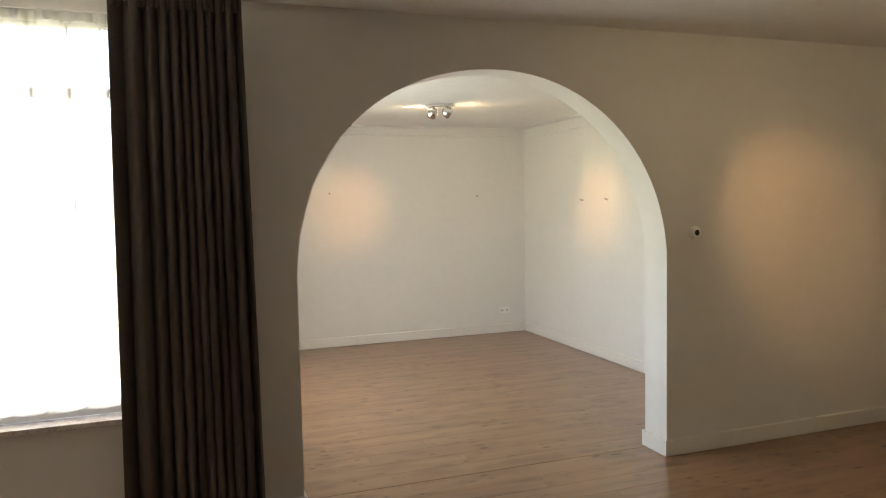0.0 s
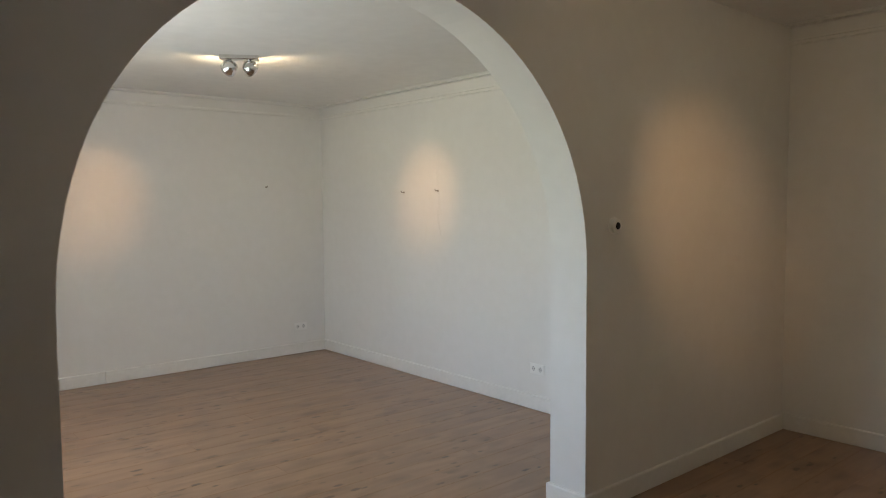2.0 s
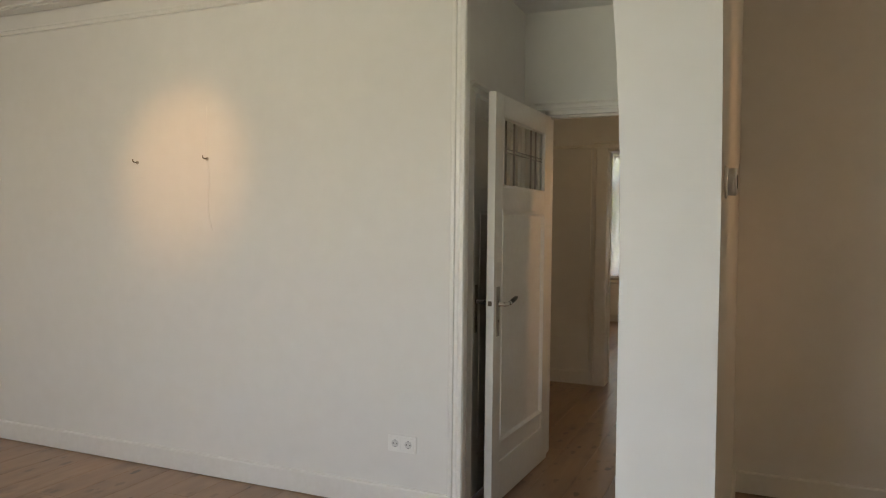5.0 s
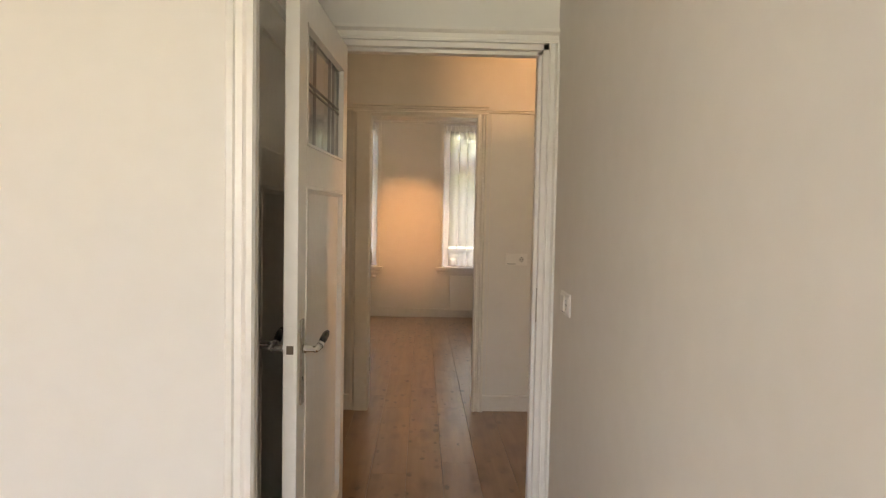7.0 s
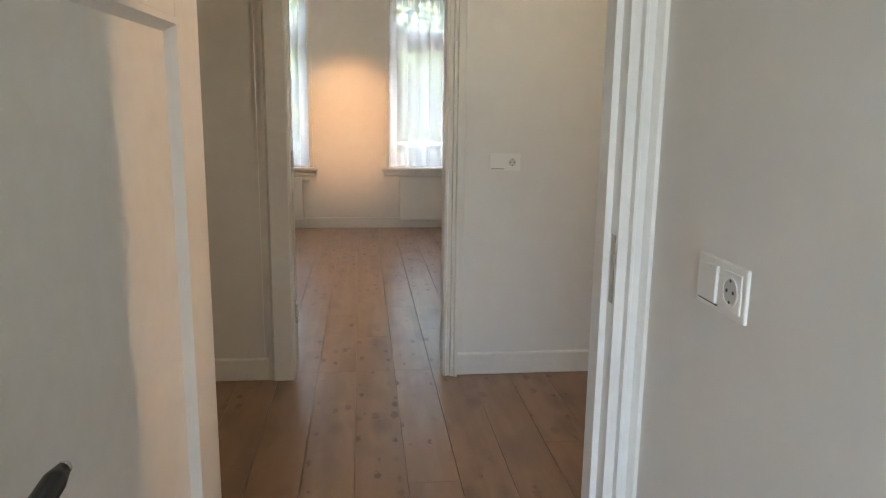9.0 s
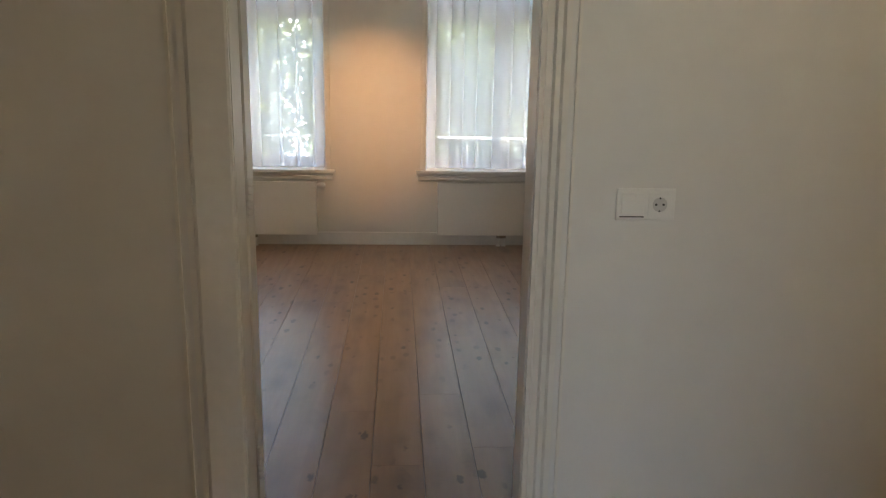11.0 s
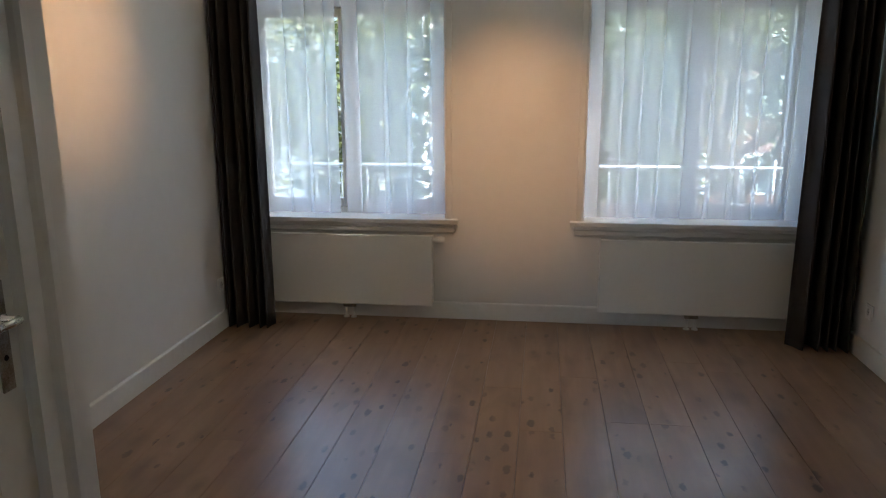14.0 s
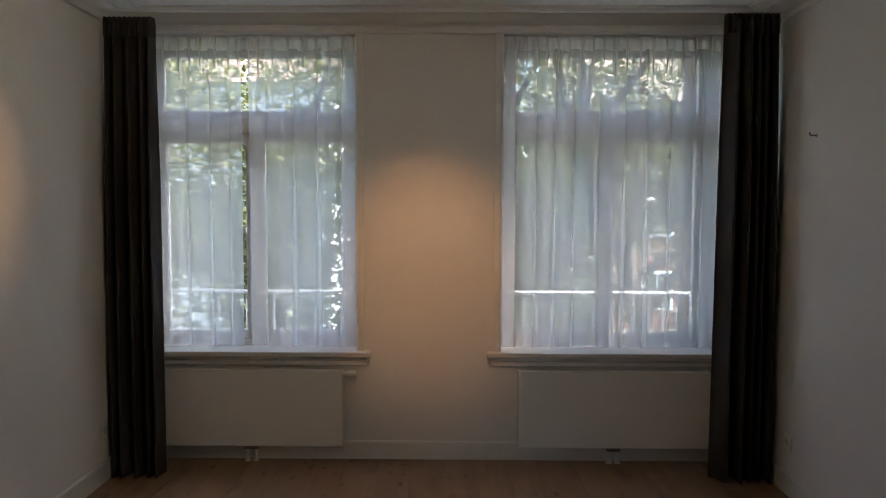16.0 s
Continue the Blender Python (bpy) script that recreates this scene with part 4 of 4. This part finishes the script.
# ---- small fittings ----
def fitting(kind, place, normal, modules, label, category, group=""):
    """A wall plate: modules is a string of s (socket), w (rocker switch)."""
    n = Vector(normal)
    side = Vector((-n.y, n.x, 0))
    e = empty(kind, *place, label, category, group)
    m = Matrix((( *side, 0), (0, 0, 1, 0), (*n, 0), (0, 0, 0, 1))).transposed()   # x along the wall, y up, z out
    m = Matrix.Translation(place) @ m
    w = 0.071 * len(modules) + 0.012

    def put(name, bm, mat, label="", smooth=False):
        bm.transform(m)
        return under(part(name, bm, mat, e, label, smooth), e)

    put("cover_frame", boxes((-w / 2, w / 2, -0.0415, 0.0415, 0, 0.007), bevel=0.003), PLASTIC)
    for i, kind_ in enumerate(modules):
        c = (i - (len(modules) - 1) / 2) * 0.071
        if kind_ == "w":
            put("switch_rocker", boxes((c - 0.030, c + 0.030, -0.030, 0.030, 0.006, 0.012), bevel=0.002), PLASTIC)
            put("switch_gap", boxes((c - 0.0315, c + 0.0315, -0.0335, -0.0305, 0.0068, 0.0076)), DARK)
        else:
            put("socket_insert", boxes((c - 0.030, c + 0.030, -0.030, 0.030, 0.006, 0.009), bevel=0.0015), PLASTIC)
            bm = bmesh.new()
            lathe(bm, (c, 0, 0.009), (0, 0, 1), [(0, 0.0225), (0.0014, 0.0225), (0.0014, 0.0195), (-0.002, 0.0190)], 28)
            put("socket_ring", bm, PLASTIC, smooth=False)
            bm = bmesh.new()
            lathe(bm, (c, 0, 0.0092), (0, 0, 1), [(0, 0.0188), (0.0004, 0.0188)], 28)
            put("socket_well", bm, material_shade)
            for dx, dy, r in ((-0.0095, 0, 0.0032), (0.0095, 0, 0.0032), (0, 0.0165, 0.0026), (0, -0.0165, 0.0026)):
                bm = bmesh.new()
                lathe(bm, (c + dx, dy, 0.0096), (0, 0, 1), [(0, r), (0.0006, r * 0.9)], 10)
                put("socket_hole" if not dy else "earth_clip", bm, DARK)
    return e


# Grey that carries the shade inside the shallow socket wells.
material_shade = material("socket_well_shade", (0.62, 0.61, 0.59), 0.4)
fitting("wall_socket", (BX, -1.428, 0.296), (1, 0, 0), "ss", "white double wall socket above the skirting", "wall socket", "wall sockets")
fitting("wall_socket", (-1.254, BY1, 0.329), (0, -1, 0), "ss", "white double wall socket beside the niche", "wall socket", "wall sockets")
fitting("light_switch", (back_face(-0.322), -0.322, 1.080), (-1, 0, 0), "ws", "white switch and socket plate beside the doorway", "light switch")
fitting("light_switch", (0.148, HY1, 1.081), (0, -1, 0), "ws", "white light switch with socket on the hall wall", "light switch")
fitting("wall_socket", (CX0, 6.285, 0.290), (1, 0, 0), "s", "white single wall socket near the curtain", "wall socket", "wall sockets")
fitting("wall_socket", (CX1, 6.18, 0.286), (-1, 0, 0), "s", "white single wall socket near the curtain", "wall socket", "wall sockets")

th = empty("thermostat", AX1, -2.157, 1.517, "round white room thermostat with dark display", "thermostat")
for nm, prof, mat, lab in (("wall_ring", [(0, 0.044), (0.006, 0.045), (0.008, 0.043)], PLASTIC, ""), ("dial", [(0.008, 0.036), (0.026, 0.038), (0.030, 0.036), (0.031, 0.020)], PLASTIC, "white rotating ring"), ("display", [(0.031, 0.0195), (0.0325, 0.018)], BLACK, "dark round display")):
    bm = bmesh.new()
    lathe(bm, (AX1, -2.157, 1.517), (1, 0, 0), prof, 32)
    under(part(nm, bm, mat, th, lab, True), th)


def hook(place, normal, wire=0.0):
    n = Vector(normal)
    p = Vector(place)
    e = empty("picture_hook", *place, "small dark metal picture hook" + (" with a thin wire hanging" if wire else ""), "picture hook", "picture hooks")
    bm = bmesh.new()
    lathe(bm, p, n, [(0, 0.010), (0.003, 0.010), (0.004, 0.005)], 12)
    under(part("wall_plate", bm, NICKEL, e), e)
    bm = bmesh.new()
    tube(bm, [p + n * 0.003, p + n * 0.026, p + n * 0.034 + Vector((0, 0, 0.004)), p + n * 0.036 + Vector((0, 0, 0.016))], 0.0035, 8)
    under(part("hook_pin", bm, BRASS, e, smooth=True), e)
    if wire:
        bm = bmesh.new()
        side = Vector((-n.y, n.x, 0))
        tube(bm, [p + n * 0.004 + side * (0.012 * math.sin(k * 0.9) + 0.004 * k) + Vector((0, 0, -k * wire / 8)) for k in range(9)], 0.0012, 6)
        under(part("wire", bm, PLASTIC, e), e)
        bm = bmesh.new()
        tube(bm, [p + n * 0.003 + Vector((0, 0, k * 0.07)) for k in range(5)], 0.0009, 6)
        under(part("wire", bm, PLASTIC, e), e)


hook((BX, -1.798, 1.809), (1, 0, 0))
hook((BX, -3.72, 1.87), (1, 0, 0))
hook((-2.961, BY1, 1.736), (0, -1, 0))
hook((-2.457, BY1, 1.744), (0, -1, 0), 0.40)
hook((CX1, 5.99, 1.902), (-1, 0, 0))


# ---- ceiling spotlights ----
def spotlight(place, turn, aims, H, watts, degrees, label, tone=None):
    """A plate on the ceiling with two round chrome heads."""
    x, y = place
    e = empty("ceiling_spotlight", x, y, H, label, "ceiling lamp", "ceiling spotlights")
    c, s = math.cos(radians(turn)), math.sin(radians(turn))
    bm = boxes((-0.135, 0.135, -0.045, 0.045, -0.028, 0), bevel=0.004)
    bm.transform(Matrix.Translation((x, y, H)) @ Matrix.Rotation(radians(turn), 4, "Z"))
    under(part("ceiling_plate", bm, CHROME, e, "brushed metal ceiling plate"), e)
    for k, aim in zip((-1, 1), aims):
        hx, hy = x + k * 0.066 * c, y + k * 0.066 * s
        joint = Vector((hx, hy, H - 0.028))
        mid = Vector((hx, hy, H - 0.080))
        d = (Vector(aim) - mid).normalized()
        bm = bmesh.new()
        tube(bm, [joint, joint - Vector((0, 0, 0.012))], 0.012, 12)
        u = d.cross(Vector((0, 0, 1))).normalized()
        tube(bm, [mid + u * 0.060 * math.cos(a) + Vector((0, 0, 1)) * 0.045 * math.sin(a) for a in (math.pi * q / 10 for q in range(11))], 0.005, 8)
        under(part("yoke", bm, CHROME, e, smooth=True), e)
        bm = bmesh.new()
        lathe(bm, mid, d, [(-0.045, 0.012), (-0.040, 0.028), (-0.020, 0.046), (0.010, 0.057), (0.030, 0.058), (0.030, 0.050), (0.012, 0.046), (-0.012, 0.026), (-0.016, 0.004)], 24)
        under(part("lamp_head", bm, CHROME, e, "round chrome spot head", True), e)
        bm = bmesh.new()
        lathe(bm, mid, d, [(-0.010, 0.020), (0.012, 0.036), (0.024, 0.032), (0.029, 0.012)], 14)
        under(part("bulb", bm, BULB, e, "glowing halogen bulb", True), e)
        spot("spot_beam", mid + d * 0.035, aim, watts, degrees, tone=tone)


spotlight((-2.30, -3.06), 60, ((BX, -3.50, 1.68), (-2.62, BY1, 1.70)), H, 6.5, 31, "chrome ceiling lamp with two spot heads, lit")
spotlight((2.05, -2.6), 20, ((AX1, -1.20, 1.50), (2.6, AY1, 1.5)), HA, 5.5, 40, "chrome ceiling lamp with two spot heads, lit")
spotlight((0.95, 0.68), 0, ((-0.86, -0.15, 1.25), (0.14, HY1, 2.40)), H, 4.0, 36, "chrome ceiling lamp with two spot heads in the hall, lit", (1.0, 0.50, 0.20))
spotlight((-0.70, 4.55), 90, ((CX0, 5.0, 1.75), (-0.675, CY1, 1.18)), H, 13.5, 35, "chrome ceiling lamp with two spot heads, lit", (1.0, 0.50, 0.22))


# ---- outside ----
structure("ground", boxes((-400, 400, -400, 400, -3.4, -3.2)), GRASS, "garden lawn below the windows", "ground")
bal = empty("balcony", -0.8, WY + 0.55, -0.25, "concrete balcony with a white metal railing outside the windows", "balcony")
under(part("deck", boxes((-4.2, 2.6, WY, WY + 1.15, -0.25, -0.05)), CONCRETE, bal), bal)
under(part("top_rail", tubes(([(-4.2, WY + 1.08, 0.86), (2.6, WY + 1.08, 0.86)], 0.012)), RAIL, bal, smooth=True), bal)
under(part("bottom_rail", tubes(([(-4.2, WY + 1.08, 0.08), (2.6, WY + 1.08, 0.08)], 0.012)), RAIL, bal, smooth=True), bal)
for k in range(62):
    x = -4.15 + k * 0.11
    under(part("baluster", tubes(([(x, WY + 1.08, -0.05 if k % 10 == 0 else 0.08), (x, WY + 1.08, 0.86)], 0.011 if k % 10 == 0 else 0.0055), sides=6), RAIL, bal), bal)


def tree(x, y, height, spread, seed, mat, leaves, label, lean=0.0):
    rnd = random.Random(seed)
    z0 = -3.2
    e = empty("tree", x, y, z0, label, "tree", "garden trees")
    bm = bmesh.new()
    top = Vector((x + lean, y, z0 + height * 0.62))
    tube(bm, [(x, y, z0 - 0.1), (x + lean * 0.15, y, z0 + height * 0.2), (x + lean * 0.5, y + 0.1, z0 + height * 0.42), top], [0.22, 0.17, 0.13, 0.07], 10)
    tips = []
    for k in range(13):
        t = rnd.uniform(0.28, 1.0)
        a = rnd.uniform(0, 2 * math.pi)
        p0 = Vector((x + lean * t, y, z0 + height * 0.62 * t))
        ln = spread * rnd.uniform(0.6, 1.0)
        p2 = p0 + Vector((math.cos(a) * ln, math.sin(a) * ln, height * rnd.uniform(0.10, 0.34)))
        p1 = p0.lerp(p2, 0.5) + Vector((0, 0, rnd.uniform(-0.1, 0.5)))
        tube(bm, [p0, p1, p2], [0.075, 0.045, 0.015], 7)
        for q in range(4):
            s = p1.lerp(p2, rnd.uniform(0.1, 1))
            tp = s + Vector((rnd.uniform(-1, 1), rnd.uniform(-1, 1), rnd.uniform(-0.3, 0.8))) * 0.9
            tube(bm, [s, tp], [0.02, 0.006], 5)
            tips += [tp, s]
        tips += [p1, p2]
    under(part("trunk", bm, BARK, e, smooth=True), e)
    verts, faces = [], []
    for k in range(leaves):
        c = rnd.choice(tips) + Vector((rnd.gauss(0, 1), rnd.gauss(0, 1), rnd.gauss(0, 1))) * 0.48
        a, b = rnd.uniform(0, 6.28), rnd.uniform(-0.9, 0.9)
        u = Vector((math.cos(a), math.sin(a), b)).normalized() * rnd.uniform(0.035, 0.075)
        v = u.cross(Vector((rnd.uniform(-1, 1), rnd.uniform(-1, 1), 1))).normalized() * u.length * 0.55
        i = len(verts)
        verts += [c - u, c + v, c + u, c - v]
        faces.append((i, i + 1, i + 2, i + 3))
    me = bpy.data.meshes.new("crown")
    me.from_pydata([tuple(v) for v in verts], [], faces)
    me.materials.append(mat)
    cr = new("crown", me)
    tagged(under(cr, e), kind="stuff")


tree(2.6, 12.0, 9.5, 2.6, 11, LEAVES, 17000, "leafy tree with grey branching trunk in the garden", lean=-1.6)
tree(-0.6, 14.5, 10.0, 2.8, 12, LEAVES, 17000, "leafy green garden tree", lean=0.4)
tree(-3.1, 12.2, 8.0, 2.3, 13, YELLOWLEAVES, 17000, "yellow-green leafy garden tree", lean=0.5)
tree(1.6, 17.5, 10.0, 3.0, 16, YELLOWLEAVES, 15000, "leafy green garden tree", lean=-0.4)
tree(-2.6, 19.5, 11.0, 3.2, 17, LEAVES, 15000, "leafy green garden tree", lean=0.3)
tree(-5.2, 18.0, 10.0, 3.0, 14, LEAVES, 17000, "leafy green garden tree", lean=-0.4)
tree(4.8, 19.0, 11.0, 3.4, 15, LEAVES, 17000, "leafy green garden tree", lean=0.3)


def house(name, x0, x1, y0, y1, z1, wallmat, label, cols, floors, front):
    e = empty(name, (x0 + x1) / 2, (y0 + y1) / 2, -3.2, label, "house", "houses behind the garden")
    under(part("wall", boxes((x0, x1, y0, y1, -3.2, z1)), wallmat, e), e)
    bm = bmesh.new()
    ym = (y0 + y1) / 2
    vs = [bm.verts.new(v) for v in ((x0 - 0.3, y0 - 0.3, z1), (x1 + 0.3, y0 - 0.3, z1), (x1 + 0.3, y1 + 0.3, z1), (x0 - 0.3, y1 + 0.3, z1), (x0 - 0.3, ym, z1 + 2.6), (x1 + 0.3, ym, z1 + 2.6))]
    for f in ((0, 1, 5, 4), (2, 3, 4, 5), (0, 4, 3), (1, 2, 5), (0, 3, 2, 1)):
        bm.faces.new([vs[i] for i in f])
    under(part("roof", bm, ROOF, e), e)
    for r in range(floors):
        for c in range(cols):
            cx = x0 + (c + 0.5) * (x1 - x0) / cols
            cz = -1.7 + r * 2.8
            w = under(part("window", boxes((cx - 0.62, cx + 0.62, y0 - 0.04, y0 + 0.02, cz - 0.75, cz + 0.75), bevel=0.01), WHITEFRAME, e), e)
            part("pane", boxes((cx - 0.52, cx - 0.03, y0 - 0.055, y0 - 0.042, cz - 0.65, cz + 0.65), (cx + 0.03, cx + 0.52, y0 - 0.055, y0 - 0.042, cz - 0.65, cz + 0.65)), material_pane, w)


material_pane = material("far_pane", (0.06, 0.07, 0.08), 0.05)
house("house", -17, -4.6, 27, 34, 5.6, RENDERED, "pale rendered house with white windows behind the trees", 5, 3, 1)
house("house", 3.6, 16, 30, 37, 5.4, BRICKRED, "red brick house with white windows behind the trees", 5, 3, 1)
ext = empty("neighbour_wing", 2.6, 9.0, -3.2, "brick side wing of the neighbouring house with a sunlit white edge", "house")
under(part("wall", boxes((2.3, 3.4, WY + 1.6, WY + 4.4, -3.2, 5.0)), BRICKRED, ext), ext)
# Added white strip; its colour stands for sunlight on the brick corner.
under(part("sunlit_edge", boxes((2.2, 2.296, WY + 1.55, WY + 1.75, -3.2, 5.0), bevel=0.01), WHITEFRAME, ext, "white strip for the sunlit brick edge"), ext)


# ---- floor planks ----
fl = structure("floor", boxes((BX - 0.15, AXE + 0.15, AY0 - 0.15, WY, -0.12, -0.0125)), CONCRETE, "oak-look laminate floor with knots, boards running lengthwise", "floor")
PW, PL, GAP = 0.193, 2.35, 0.0015
plank_cache = {}


def plank_mesh(w, ln, bm=None, at=None):
    """A board 12 mm thick with eased upper edges, its top at z = 0."""
    c = 0.0009
    own = bm is None
    if own:
        bm = bmesh.new()
    ox, oy = at or (0, 0)
    rings = [[bm.verts.new((ox + sx * (w / 2 - i), oy + sy_ * (ln / 2 - 0.3 * i), z)) for sx, sy_ in ((-1, -1), (1, -1), (1, 1), (-1, 1))] for i, z in ((0, -0.012), (0, -c), (c, 0.0))]
    for p, q in zip(rings, rings[1:]):
        for k in range(4):
            bm.faces.new((p[k], p[(k + 1) % 4], q[(k + 1) % 4], q[k]))
    bm.faces.new(rings[2])
    if own:
        me = bpy.data.meshes.new("plank")
        bm.to_mesh(me)
        bm.free()
        me.materials.append(FLOOR)
        return me


rest = bmesh.new()


def lay(x0, x1, y0, y1, near):
    """Boards of one room; near(x, y): whether a board is an object of its own."""
    i0, i1 = math.floor(x0 / PW), math.ceil(x1 / PW)
    for i in range(i0, i1):
        a, c = max(i * PW, x0), min((i + 1) * PW, x1)
        if c - a < 0.012:
            continue
        off = random.Random(i * 7 + 3).uniform(0, PL)
        j = math.floor((y0 - off) / PL)
        while j * PL + off < y1:
            b, d = max(j * PL + off, y0), min((j + 1) * PL + off, y1)
            j += 1
            if d - b < 0.01:
                continue
            w, ln = round(c - a - GAP, 4), round(d - b - 0.0003, 4)
            cx, cy = (a + c) / 2, (b + d) / 2
            if near(cx, cy):
                key = (w, ln)
                if key not in plank_cache:
                    plank_cache[key] = plank_mesh(w, ln)
                ob = new("plank", plank_cache[key])
                ob.location = (cx, cy, 0)
                ob.parent = fl
            else:
                plank_mesh(w, ln, rest, (cx, cy))


lay(BX, AX0, BY0, BY1, lambda x, y: y > -4.4)
lay(NX, AX0, BY1, 0.06, lambda x, y: True)
lay(AX0, AX1, ARCH_Y - ARCH_R, ARCH_Y + ARCH_R, lambda x, y: True)
lay(AX1, AXE, AY0, AY1, lambda x, y: x < 2.2 and y > -3.6)
lay(HX0, HX1, 0.06, HY1 + 0.08, lambda x, y: -1.4 < x < 1.2)
lay(CX0, CX1, HY1 + 0.08, CY1, lambda x, y: True)
me = bpy.data.meshes.new("plank_rest")
rest.to_mesh(me)
rest.free()
me.materials.append(FLOOR)
ob = new("plank_rest", me)
ob.parent = fl
tagged(ob, kind="stuff")
